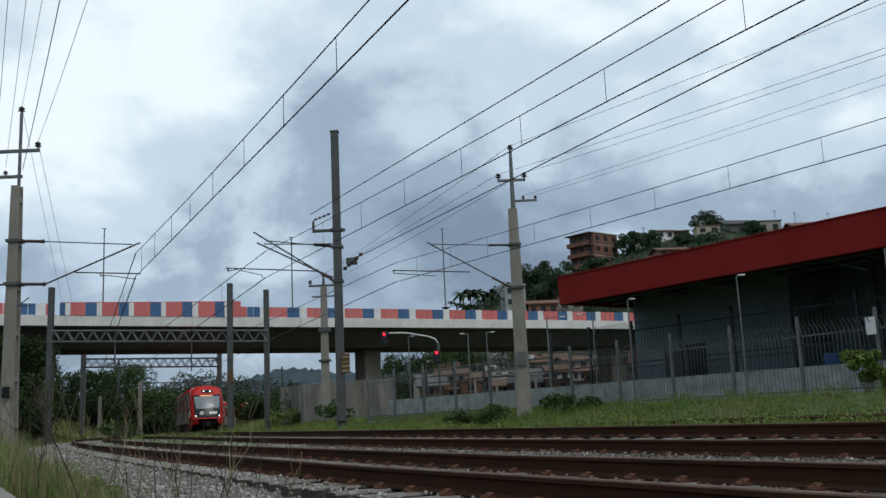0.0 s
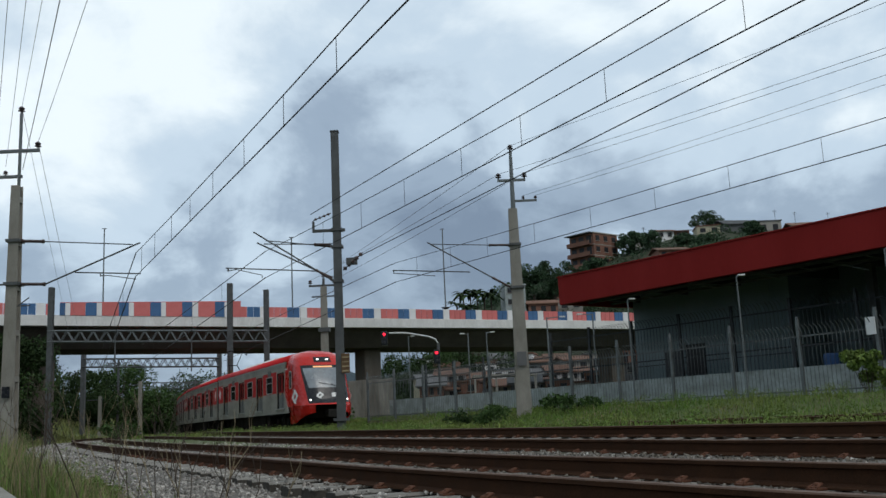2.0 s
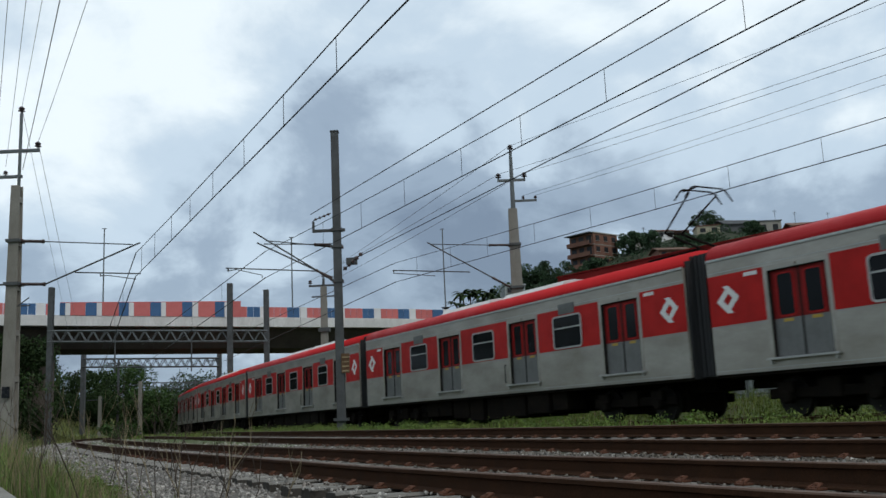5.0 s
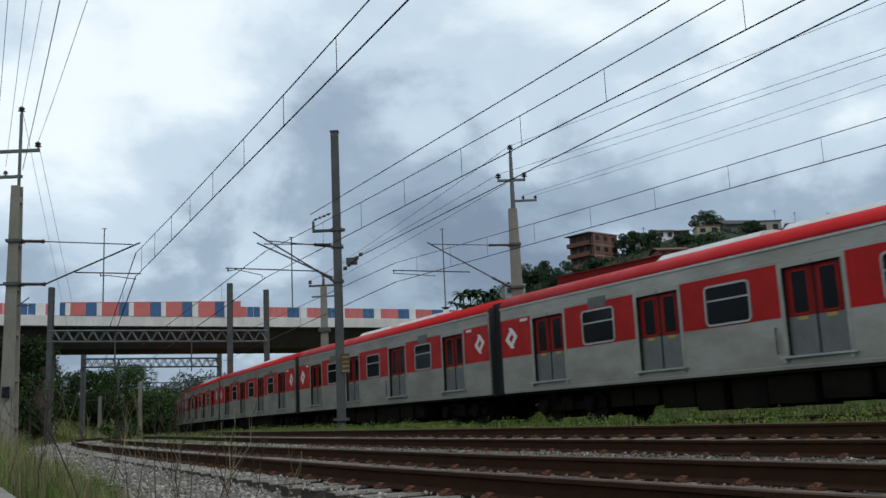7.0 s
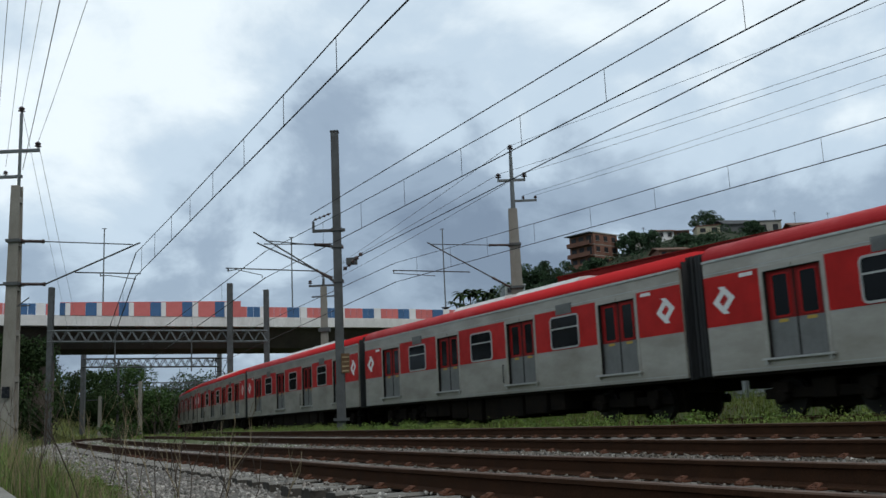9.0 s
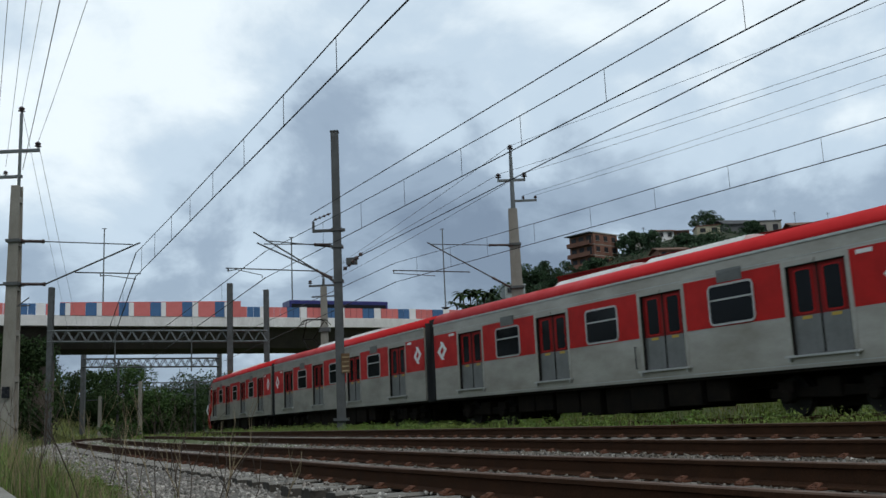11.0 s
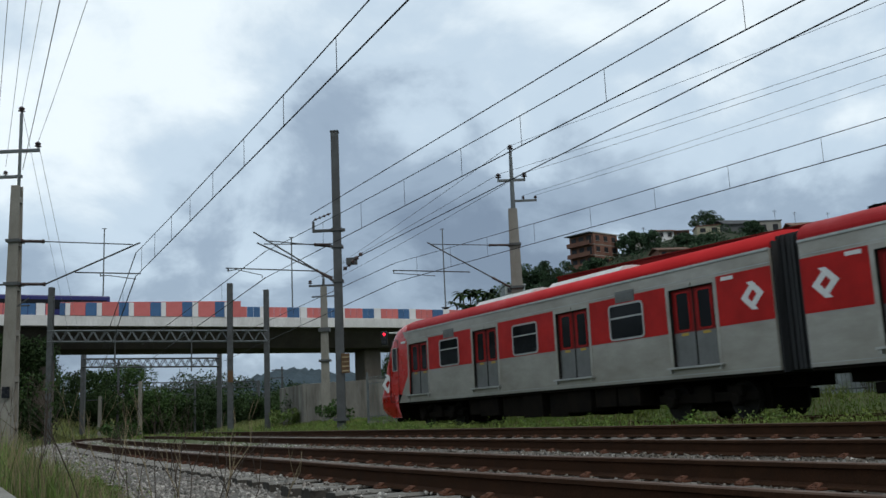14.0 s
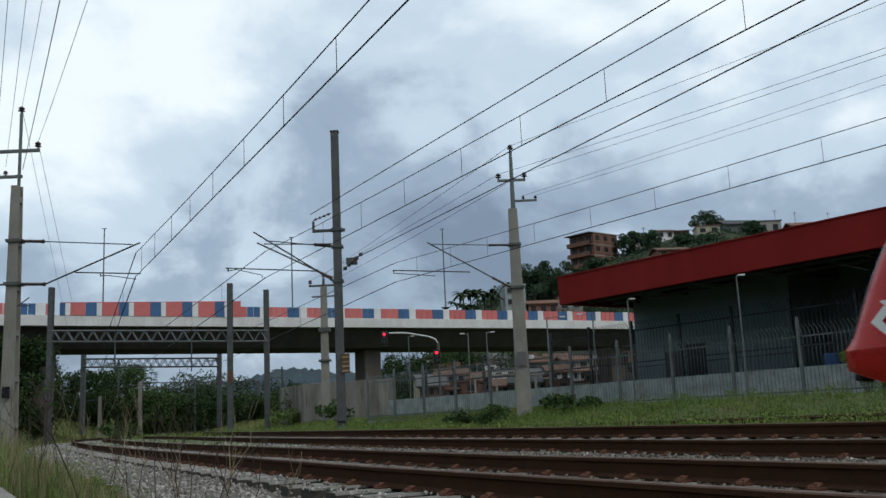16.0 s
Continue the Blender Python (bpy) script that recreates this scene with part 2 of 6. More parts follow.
def share(name, me, parent, m, label=""):
    """Another object on the same mesh."""
    ob = new(name, me)
    ob.parent = parent
    ob.matrix_basis = m
    if label:
        tagged(ob, label)
    return ob


def raw(name, verts, faces, material, parent=None, smooth=False):
    me = bpy.data.meshes.new(name)
    me.from_pydata(verts, [], faces)
    me.materials.append(material)
    if smooth:
        me.shade_smooth()
    ob = new(name, me)
    ob.parent = parent
    return ob


def thing(name, label, category, group="", m=None, kind=""):
    ob = tagged(new(name), label, category, group, kind)
    ob.empty_display_size = 0.2
    if m is not None:
        ob.matrix_basis = m
    return ob


def box(bm, x0, x1, y0, y1, z0, z1, m=None, bevel=0.0):
    r = bmesh.ops.create_cube(bm, size=1)
    vs = r["verts"]
    for v in vs:
        v.co = Vector((x0 + (v.co.x + 0.5) * (x1 - x0), y0 + (v.co.y + 0.5) * (y1 - y0), z0 + (v.co.z + 0.5) * (z1 - z0)))
        if m is not None:
            v.co = m @ v.co
    if bevel:
        edges = {e for v in vs for e in v.link_edges}
        bmesh.ops.bevel(bm, geom=list(edges), offset=bevel, segments=2, affect="EDGES", profile=0.5)
    return bm


def boxes(*specs, m=None, bevel=0.0):
    bm = bmesh.new()
    for s in specs:
        box(bm, *s, m=m, bevel=bevel)
    return bm


def rod(bm, a, b, r0, r1=None, sides=8):
    """A round bar from a to b."""
    a, b = Vector(a), Vector(b)
    r1 = r0 if r1 is None else r1
    q = (b - a).to_track_quat("Z", "Y").to_matrix()
    rings = []
    for p, r in ((a, r0), (b, r1)):
        rings.append([bm.verts.new(p + q @ Vector((r * math.cos(2 * math.pi * i / sides), r * math.sin(2 * math.pi * i / sides), 0))) for i in range(sides)])
    for i in range(sides):
        j = (i + 1) % sides
        bm.faces.new((rings[0][i], rings[0][j], rings[1][j], rings[1][i]))
    bm.faces.new(rings[0][::-1])
    bm.faces.new(rings[1])
    return bm


def lathe(bm, profile, centre=(0, 0, 0), sides=14, m=None):
    """A turned body round z: profile of (radius, height)."""
    c = Vector(centre)
    rings = []
    for r, z in profile:
        ring = [c + Vector((r * math.cos(2 * math.pi * i / sides), r * math.sin(2 * math.pi * i / sides), z)) for i in range(sides)]
        rings.append([bm.verts.new(m @ p if m is not None else p) for p in ring])
    for a, b in zip(rings, rings[1:]):
        for i in range(sides):
            j = (i + 1) % sides
            bm.faces.new((a[i], a[j], b[j], b[i]))
    bm.faces.new(rings[0][::-1])
    bm.faces.new(rings[-1])
    return bm


def tube(bm, pts, r, sides=6):
    """One bent round bar through several places."""
    pts = [Vector(p) for p in pts]
    rings = []
    for i, p in enumerate(pts):
        d = (pts[min(i + 1, len(pts) - 1)] - pts[max(i - 1, 0)]).normalized()
        q = d.to_track_quat("Z", "Y").to_matrix()
        rings.append([bm.verts.new(p + q @ Vector((r * math.cos(2 * math.pi * k / sides), r * math.sin(2 * math.pi * k / sides), 0))) for k in range(sides)])
    for a, b in zip(rings, rings[1:]):
        for k in range(sides):
            j = (k + 1) % sides
            bm.faces.new((a[k], a[j], b[j], b[k]))
    bm.faces.new(rings[0][::-1])
    bm.faces.new(rings[-1])
    return bm


def rods(*specs):
    bm = bmesh.new()
    for s in specs:
        rod(bm, *s)
    return bm


# ---------------------------------------------------------------- the tracks' plan
class Track:
    """A track's centre line in plan, bent from a straight: stations run towards the camera's end."""

    def __init__(self, perp, heading, k_near, k_far, bend, s0, s1, step=0.5, k_end=None, bend_end=0.0):
        s = np.arange(s0, s1 + 0.01, step)
        k = k_near + (k_far - k_near) / (1 + np.exp(np.clip((s - bend) / 6.0, -40, 40)))
        if k_end is not None:
            k = k + (k_end - k_far) / (1 + np.exp(np.clip((s - bend_end) / 6.0, -40, 40)))
        turn = np.cumsum(k) * step
        th = radians(heading) + turn - np.interp(0, s, turn)
        x, y = np.cumsum(np.sin(th)) * step, np.cumsum(-np.cos(th)) * step
        self.x = x - np.interp(0, s, x) + math.cos(radians(heading)) * perp
        self.y = y - np.interp(0, s, y) + math.sin(radians(heading)) * perp
        self.s, self.th = s, th

    def at(self, s, off=0.0, z=0.0):
        """The place at station s, off metres away from the camera's side."""
        th = float(np.interp(s, self.s, self.th))
        return Vector((float(np.interp(s, self.s, self.x)) + off * math.cos(th), float(np.interp(s, self.s, self.y)) + off * math.sin(th), z))

    def heading(self, s):
        return float(np.interp(s, self.s, self.th))


TRAIN = Track(18.6243, 30.1943, 0.0003, 0.0023, -17.27, -330, 190, k_end=0.009, bend_end=-106.0)
NEAR = Track(4.1, 27.0, 0.0, 0.0027, -17.0, -190, 60)
RAIL_Z = 0.471


def near_rise(s):
    """The two nearer tracks climb a little towards the bridge."""
    return min(0.2, max(0.0, -s - 8.0) * 0.005)


# ---------------------------------------------------------------- ground
def smooth_step(a, b, v):
    t = np.clip((v - a) / (b - a), 0, 1)
    return t * t * (3 - 2 * t)


def track_offset(track, x, y):
    """Signed distance of places from a track's centre line (positive beyond it, as seen from the camera)."""
    c, keep = np.stack([track.x, track.y], -1)[::2], track.th[::2]
    p = np.stack([np.ravel(x), np.ravel(y)], -1)
    out = np.empty(len(p))
    for i in range(0, len(p), 4000):
        q = p[i:i + 4000]
        d = ((q[:, None, :] - c[None]) ** 2).sum(-1)
        j = d.argmin(1)
        n = np.stack([np.cos(keep[j]), np.sin(keep[j])], -1)
        out[i:i + 4000] = ((q - c[j]) * n).sum(-1)
    return out.reshape(np.shape(x))


def ground_height(x, y):
    x, y = np.asarray(x, float), np.asarray(y, float)
    d = track_offset(NEAR, x, y)
    t = track_offset(TRAIN, x, y)
    far = smooth_step(10, 45, np.hypot(x, y))
    z = 0.05 + 0.08 * far + 0 * x
    z = z + smooth_step(-0.7, -0.1, d) * 0.11
    z = z + smooth_step(2.0, 3.2, d) * 0.07
    z = z + 0.15 * far * smooth_step(-4, -1, d)
    z = z + smooth_step(1.8, 6.5, t) * 0.62
    z = z + smooth_step(75, 165, np.hypot(x, y)) * (0.6 + 3.0 * smooth_step(6, 20, -t)) * smooth_step(2, 10, np.abs(t)) * smooth_step(2, 10, np.abs(d))
    return z


def ground_z(x, y):
    return float(ground_height(np.array([x]), np.array([y]))[0])


def build_ground():
    def axis(fine_lo, fine_hi, step, far):
        a = list(np.arange(fine_lo, fine_hi + 0.01, step))
        g, out = step, a[-1]
        while out < far:
            g *= 1.22
            out += g
            a.append(out)
        g, out = step, a[0]
        while out > -far:
            g *= 1.22
            out -= g
            a.insert(0, out)
        return np.array(a)

    xs, ys = axis(-24, 22, 0.5, 2600), axis(-4, 52, 0.5, 2600)
    gx, gy = np.meshgrid(xs, ys)
    gz = ground_height(gx, gy)
    rng = np.random.default_rng(4)
    gz = gz + rng.normal(0, 0.012, gz.shape)
    nx, ny = len(xs), len(ys)
    verts = np.stack([gx, gy, gz], -1).reshape(-1, 3).tolist()
    faces = [(j * nx + i, j * nx + i + 1, (j + 1) * nx + i + 1, (j + 1) * nx + i) for j in range(ny - 1) for i in range(nx - 1)]
    ob = raw("ground", verts, faces, M_EARTH, smooth=True)
    tagged(ob, "grassy trackside earth running to the horizon", "ground", kind="structure")


build_ground()


def strip(name, track, offs, s0, s1, step, material, z_of, label, category):
    """A strip of surface that follows a track."""
    verts, faces = [], []
    ss = np.arange(s0, s1 + 0.01, step)
    n = len(offs)
    for s in ss:
        for o in offs:
            verts.append(track.at(float(s), o, z_of(float(s), o)))
    for i in range(len(ss) - 1):
        for k in range(n - 1):
            a = i * n + k
            faces.append((a, a + 1, a + n + 1, a + n))
    return tagged(raw(name, verts, faces, material, smooth=True), label, category, kind="structure")


MID = 4.1


def bed_z(s, o):
    """Top of the ballast across the two nearer tracks."""
    z = 0.194 + near_rise(s)
    if o < -0.6:
        z -= min(0.4, -o - 0.6) * 0.04 + max(0.0, -o - 1.0) * 0.035
    if -1.75 < o < -0.8:
        z -= 0.075 * min(1.0, (o + 1.75) / 0.2, (-0.8 - o) / 0.06) * min(1.0, max(0.0, (s + 11.0) / 3.5))
    if o > 2.05:
        z += 0.035 * (min(o, 5.4) - 2.05) - max(0.0, o - 5.4) * 0.12
    return z


strip("ballast_bed_1", NEAR, (-2.8, -2.2, -1.75, -1.55, -1.2, -0.86, -0.8, -0.6, 0, 1.3, 2.05), -110, 14, 0.5, M_BED,
      lambda s, o: bed_z(s, o), "grey stone ballast bed under the nearer track", "ballast")
strip("ballast_bed_2", NEAR, (2.05, 2.6, 4.1, 5.4, 6.6), -110, 14, 0.5, M_BED,
      lambda s, o: bed_z(s, o), "dark stained ballast bed under the middle track", "ballast")
strip("ballast_bed_3", TRAIN, (-2.4, -1.5, 0, 1.5, 2.4), -200, 24, 1.0, M_BEDDARK,
      lambda s, o: 0.27 - max(0, abs(o) - 1.5) * 0.12, "weedy ballast bed under the running track", "ballast")

RAIL_PROFILE = [(-0.07, 0), (0.07, 0), (0.07, 0.012), (0.012, 0.035), (0.011, 0.122), (0.036, 0.132), (0.036, 0.158), (0.03, 0.166),
                (-0.03, 0.166), (-0.036, 0.158), (-0.036, 0.132), (-0.011, 0.122), (-0.012, 0.035), (-0.07, 0.012)]


def rail(track, off, head, s0, s1, rise, label, step=1.0):
    """One rail: foot, web and head swept along the track."""
    verts, faces = [], []
    ss = np.arange(s0, s1 + 0.01, step)
    n = len(RAIL_PROFILE)
    for s in ss:
        base = head + rise(float(s)) - 0.166
        for o, h in RAIL_PROFILE:
            verts.append(track.at(float(s), off + o, base + h))
    for i in range(len(ss) - 1):
        for k in range(n):
            a, b = i * n + k, i * n + (k + 1) % n
            faces.append((a, a + n, b + n, b))
    t = thing("rail", label, "rail", "railway rails")
    head = {4, 5, 6, 7, 8, 9, 10}
    raw("web_and_foot", verts, [f for i, f in enumerate(faces) if i % n not in head], M_RUST, t)
    ob = raw("rail_head", verts, [f for i, f in enumerate(faces) if i % n in head], M_RUST, t)
    ob.data.materials.append(M_RAILTOP)
    for i, p in enumerate(ob.data.polygons):
        if i % 7 in (2, 3, 4):
            p.material_index = 1
    return t


def level(s):
    return 0.0


rail(NEAR, -0.835, 0.38, -150, 14, near_rise, "brown rusted rail of the track beside the camera")
rail(NEAR, 0.835, 0.38, -150, 14, near_rise, "brown rusted rail of the track beside the camera")
rail(NEAR, MID - 0.835, 0.41, -150, 14, near_rise, "rusted rail of the middle track")
rail(NEAR, MID + 0.835, 0.526, -150, 14, near_rise, "rusted outer rail of the raised middle track")
rail(TRAIN, -0.835, RAIL_Z, -200, 40, level, "rusted running rail in the grass", 2.0)
rail(TRAIN, 0.835, RAIL_Z, -200, 40, level, "rusted running rail in the grass", 2.0)


# ---------------------------------------------------------------- bridge
B_DIR = radians(28.0)
B_M = Matrix.Translation((-11.1, 98.0, 0.0)) @ Matrix.Rotation(B_DIR, 4, "Z")


def build_bridge():
    t = thing("road_bridge", "concrete road bridge with white edge beam and striped railing panels", "bridge", m=B_M)
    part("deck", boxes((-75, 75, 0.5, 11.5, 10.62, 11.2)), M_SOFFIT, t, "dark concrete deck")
    bm = bmesh.new()
    prof = [(0.9, 10.70), (2.6, 8.85), (9.4, 8.85), (11.1, 10.70)]
    ends = [[bm.verts.new((x, y, z)) for y, z in prof] for x in (-75, 46)]
    for i in range(4):
        j = (i + 1) % 4
        bm.faces.new((ends[0][i], ends[0][j], ends[1][j], ends[1][i]))
    bm.faces.new(ends[0][::-1])
    bm.faces.new(ends[1])
    part("box_girder", bm, M_SOFFIT, t, "dark mottled concrete girder")
    part("edge_beam", boxes((-75, 75, 0.0, 0.5, 10.75, 11.72), bevel=0.03), M_BRIDGEW, t, "white painted stained edge beam")
    part("far_edge_beam", boxes((-75, 75, 11.5, 12.0, 10.75, 11.72)), M_BRIDGEW, t)
    for x in (-28.0, 5.5, 39.0):
        part("pier", boxes((x - 1.0, x + 1.0, 4.2, 7.2, -1, 8.85), bevel=0.2), M_PIER, t, "brown concrete pier")
    # striped railing panels
    rng = random.Random(5)
    panels = {}
    for key, m_ in (("r", M_PRED), ("b", M_PBLUE), ("w", M_PWHITE)):
        b2 = boxes((0, 1, 0, 0.09, 0, 1))
        me = bpy.data.meshes.new("panel")
        b2.to_mesh(me)
        b2.free()
        me.materials.append(m_)
        panels[key] = me

    def panel(key, x0, x1, z0, z1, y=0.1):
        share("panel", panels[key], t, Matrix.Translation((x0, y, z0)) @ Matrix.Diagonal((x1 - x0, 1, z1 - z0, 1)))

    # low railing: three red, two blue and a white, over and over
    widths = [("r", 0.66), ("r", 0.66), ("r", 0.70), ("b", 0.66), ("b", 0.66), ("w", 0.80)]
    u = 0.66 - 10 * 4.14
    while u < 62:
        x = u
        for key, w in widths:
            if not (-27.6 < x + w / 2 < -10.5):
                panel(key, x + 0.025, x + w - 0.025, 11.70, 12.76 if key != "w" else 12.80)
            x += w
        u += 4.14
    # taller boards on the stretch over the tracks
    x = -27.14
    for key, w in [("b", 0.48), ("w", 0.43), ("r", 1.31), ("b", 0.98), ("w", 0.45)] + [("r", 1.5), ("b", 0.9), ("w", 0.46), ("r", 1.5), ("b", 1.0), ("w", 0.46), ("r", 1.52), ("b", 0.97), ("w", 0.57), ("r", 1.62), ("b", 0.94), ("w", 0.45), ("r", 1.19)]:
        panel(key, x + 0.01, x + w - 0.01, 11.70, 12.86 + (x + 27) * 0.024 - (0.04 if key == "w" else 0.0), -0.05)
        x += w
    part("top_rail", rods(((-27.1, -0.02, 12.86), (x, -0.02, 13.26), 0.035)), M_PRED, t)
    return t


build_bridge()


# ---------------------------------------------------------------- station
F_DIR = radians(-(90 - 36.5))


def station_frame(x, y):
    """A frame whose x runs along the station towards the camera's side."""
    return Matrix.Translation((x, y, 0)) @ Matrix.Rotation(F_DIR, 4, "Z")


def build_station():
    t = thing("station_building", "dark grey sheet-clad station with a deep red roof fascia", "station", m=station_frame(5.44, 45.0))
    L = 46.0
    part("fascia", boxes((0, L, 0, 0.25, 5.92, 7.23), (0, 0.25, 0.25, 15, 5.92, 7.23), bevel=0.02), M_FASCIA, t, "dark red sheet-metal fascia")
    part("roof_flashing", boxes((-0.04, L, -0.05, 0.3, 7.232, 7.28)), M_FASCIA, t)
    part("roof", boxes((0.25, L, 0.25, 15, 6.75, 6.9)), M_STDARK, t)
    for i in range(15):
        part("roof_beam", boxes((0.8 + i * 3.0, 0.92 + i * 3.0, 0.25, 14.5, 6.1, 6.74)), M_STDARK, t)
    for y in (1.6, 3.2):
        part("purlin", boxes((0.3, L, y, y + 0.12, 6.0, 6.1)), M_GALVD, t)
    # wall set back under the eaves, with a deeper hall beyond
    part("front_wall", boxes((0.4, 9.3, 4.66, 4.9, 1.0, 6.7)), M_STWALL, t, "blue-grey corrugated sheet wall")
    part("end_wall", boxes((0.4, 0.65, 4.9, 14.8, 1.0, 6.7)), M_STWALL, t)
    part("hall_wall", boxes((9.3, L, 7.6, 7.85, 1.0, 6.7), (9.1, 9.3, 4.9, 7.6, 1.0, 6.7)), M_STWALL, t)
    part("rear_wall", boxes((0.65, L, 14.8, 15.0, 1.0, 6.74)), M_STWALL, t)
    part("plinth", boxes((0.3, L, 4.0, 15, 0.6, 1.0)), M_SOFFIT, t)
    bm = bmesh.new()
    for i in range(5):
        x = 1.3 + i * 1.75
        part("wall_rib", boxes((x, x + 0.03, 4.645, 4.66, 1.0, 6.6)), M_STWALL, t)
    part("wall_rail", boxes((0.4, 9.3, 4.62, 4.66, 2.9, 2.95)), M_STDARK, t)
    part("louvre_opening", boxes((3.5, 4.6, 4.60, 4.655, 2.2, 3.75)), M_DARK, t, "dark louvred opening")
    part("side_opening", boxes((2.2, 3.3, 4.60, 4.655, 2.3, 3.5)), M_STDARK, t)
    for a, b in (((3.5, 6.0), (4.58, 5.68)), ((9.3, 6.2), (10.84, 5.71)), ((11.6, 6.07), (12.47, 5.75)), ((12.37, 6.26), (14.56, 5.48)), ((14.18, 6.13), (15.06, 5.83)), ((6.6, 6.1), (7.9, 5.72))):
        part("roof_strut", rods(((a[0], 1.8, a[1]), (b[0], 1.8, b[1]), 0.028)), M_FENCE, t)
    for x in (13.0, 19.0, 25.0):
        part("column", boxes((x, x + 0.3, 4.3, 4.6, 1.0, 6.1)), M_STDARK, t)
    return t


build_station()


def build_low_wall():
    t = station_frame(10.04, 41.7)
    ob = part("wall_platform", boxes((-23.3, 30, 0, 0.2, 0.5, 2.16)), M_LOWWALL)
    ob.matrix_basis = t
    tagged(ob, "grey limewashed low wall with dirt streaks", "wall", kind="structure")


build_low_wall()


def build_fence():
    base = station_frame(7.04, 39.5)
    post_me = bpy.data.meshes.new("post")
    b = bmesh.new()
    box(b, -0.05, 0.05, -0.05, 0.05, 0.4, 3.62)
    box(b, -0.038, 0.038, -0.038, 0.038, 3.62, 3.72)
    b.to_mesh(post_me)
    b.free()
    post_me.materials.append(M_FENCE)
    bar_me = bpy.data.meshes.new("bar")
    b = bmesh.new()
    pts = [(0, 0.9), (0, 3.05), (-0.05, 3.2), (-0.16, 3.34), (-0.30, 3.42)]
    tube(b, [(0, y, z) for y, z in pts], 0.015, 5)
    b.to_mesh(bar_me)
    b.free()
    bar_me.materials.append(M_FENCE)
    for k in range(-7, 9):
        x0 = k * 2.83
        t = thing("fence_panel", "grey steel bar fence bay with tips curved outward", "fence", "fence bays", m=base @ Matrix.Translation((x0, 0, 0)))
        share("post", post_me, t, Matrix())
        part("top_rail", boxes((0.064, 2.766, 0.016, 0.05, 3.02, 3.07)), M_FENCE, t)
        part("bottom_rail", boxes((0.064, 2.766, 0.016, 0.05, 1.15, 1.2)), M_FENCE, t)
        part("kerb", boxes((0.064, 2.766, -0.1, 0.1, 0.3, 0.92)), M_BLOCK, t, "concrete kerb")
        for i in range(1, 18):
            share("bar", bar_me, t, Matrix.Translation((i * 0.157, 0, 0)))


build_fence()


def build_rear_fence():
    """A taller dark security fence on the station's side of the low wall."""
    base = station_frame(10.04, 41.7) @ Matrix.Translation((0, 0.9, 0))
    bar_me = mesh_of("bar", tube(bmesh.new(), [(0, 0, 1.2), (0, 0, 4.55), (0, -0.05, 4.7), (0, -0.16, 4.84), (0, -0.3, 4.93)], 0.014, 5), M_DARKSTEEL)
    for k in range(-7, 4):
        top = 5.0 if k > -4 else 4.2
        t = thing("security_fence_panel", "dark steel security fence bay before the station wall", "fence", "rear fence bays", m=base @ Matrix.Translation((k * 2.85 - 0.5, 0, 0)))
        part("post", boxes((-0.06, 0.06, -0.05, 0.05, 0.5, top)), M_DARKSTEEL, t)
        part("top_rail", boxes((0.062, 2.786, 0.016, 0.06, top - 0.5, top - 0.44)), M_DARKSTEEL, t)
        part("middle_rail", boxes((0.062, 2.786, 0.016, 0.06, 3.0, 3.06)), M_DARKSTEEL, t)
        if k > -4:
            for i in range(1, 15):
                share("bar", bar_me, t, Matrix.Translation((i * 0.19, 0, 0)))


# ---------------------------------------------------------------- overhead line
def insulator(parent, a, b, discs=4, r=0.07, name="insulator"):
    a, b = Vector(a), Vector(b)
    bm = rods((a, b, 0.02))
    q = (b - a).to_track_quat("Z", "Y").to_matrix().to_4x4()
    length = (b - a).length
    for i in range(discs):
        z = length * (i + 0.5) / discs
        lathe(bm, [(0.02, z - 0.03), (r, z - 0.012), (r, z + 0.012), (0.02, z + 0.03)], m=Matrix.Translation(a) @ q, sides=10)
    return part(name, bm, M_INSUL, parent)


def pin_insulator(parent, p, s=1.0):
    bm = bmesh.new()
    lathe(bm, [(0.03 * s, 0), (0.03 * s, 0.06 * s), (0.11 * s, 0.08 * s), (0.11 * s, 0.10 * s), (0.04 * s, 0.13 * s), (0.10 * s, 0.16 * s), (0.10 * s, 0.18 * s), (0.04 * s, 0.24 * s)], centre=p, sides=10)
    return part("insulator", bm, M_INSUL, parent)


def pole_shaft(x, y, z0, z1, w0, w1, d0, d1, turn):
    """A tapered concrete pole with recessed panels between flanges (an H in plan)."""
    bm = bmesh.new()
    rings = []
    for z, w, d in ((z0, w0, d0), (z1, w1, d1)):
        f = w * 0.28
        plan = [(-w, -d), (w, -d), (w, -d + f), (w * 0.45, -d + f * 1.3), (w * 0.45, d - f * 1.3), (w, d - f), (w, d), (-w, d), (-w, d - f), (-w * 0.45, d - f * 1.3), (-w * 0.45, -d + f * 1.3), (-w, -d + f)]
        rings.append([bm.verts.new((px, py, z)) for px, py in plan])
    n = len(rings[0])
    for i in range(n):
        j = (i + 1) % n
        bm.faces.new((rings[0][i], rings[0][j], rings[1][j], rings[1][i]))
    bm.faces.new(rings[0][::-1])
    bm.faces.new(rings[1])
    # bracing webs between the flanges
    z = z0 + 1.2
    while z < z1 - 0.3:
        f = (z - z0) / (z1 - z0)
        w, d = w0 + (w1 - w0) * f, d0 + (d1 - d0) * f
        box(bm, -w * 0.97, w * 0.97, -d * 0.93, d * 0.93, z - 0.09, z + 0.09)
        z += 1.45
    return bm


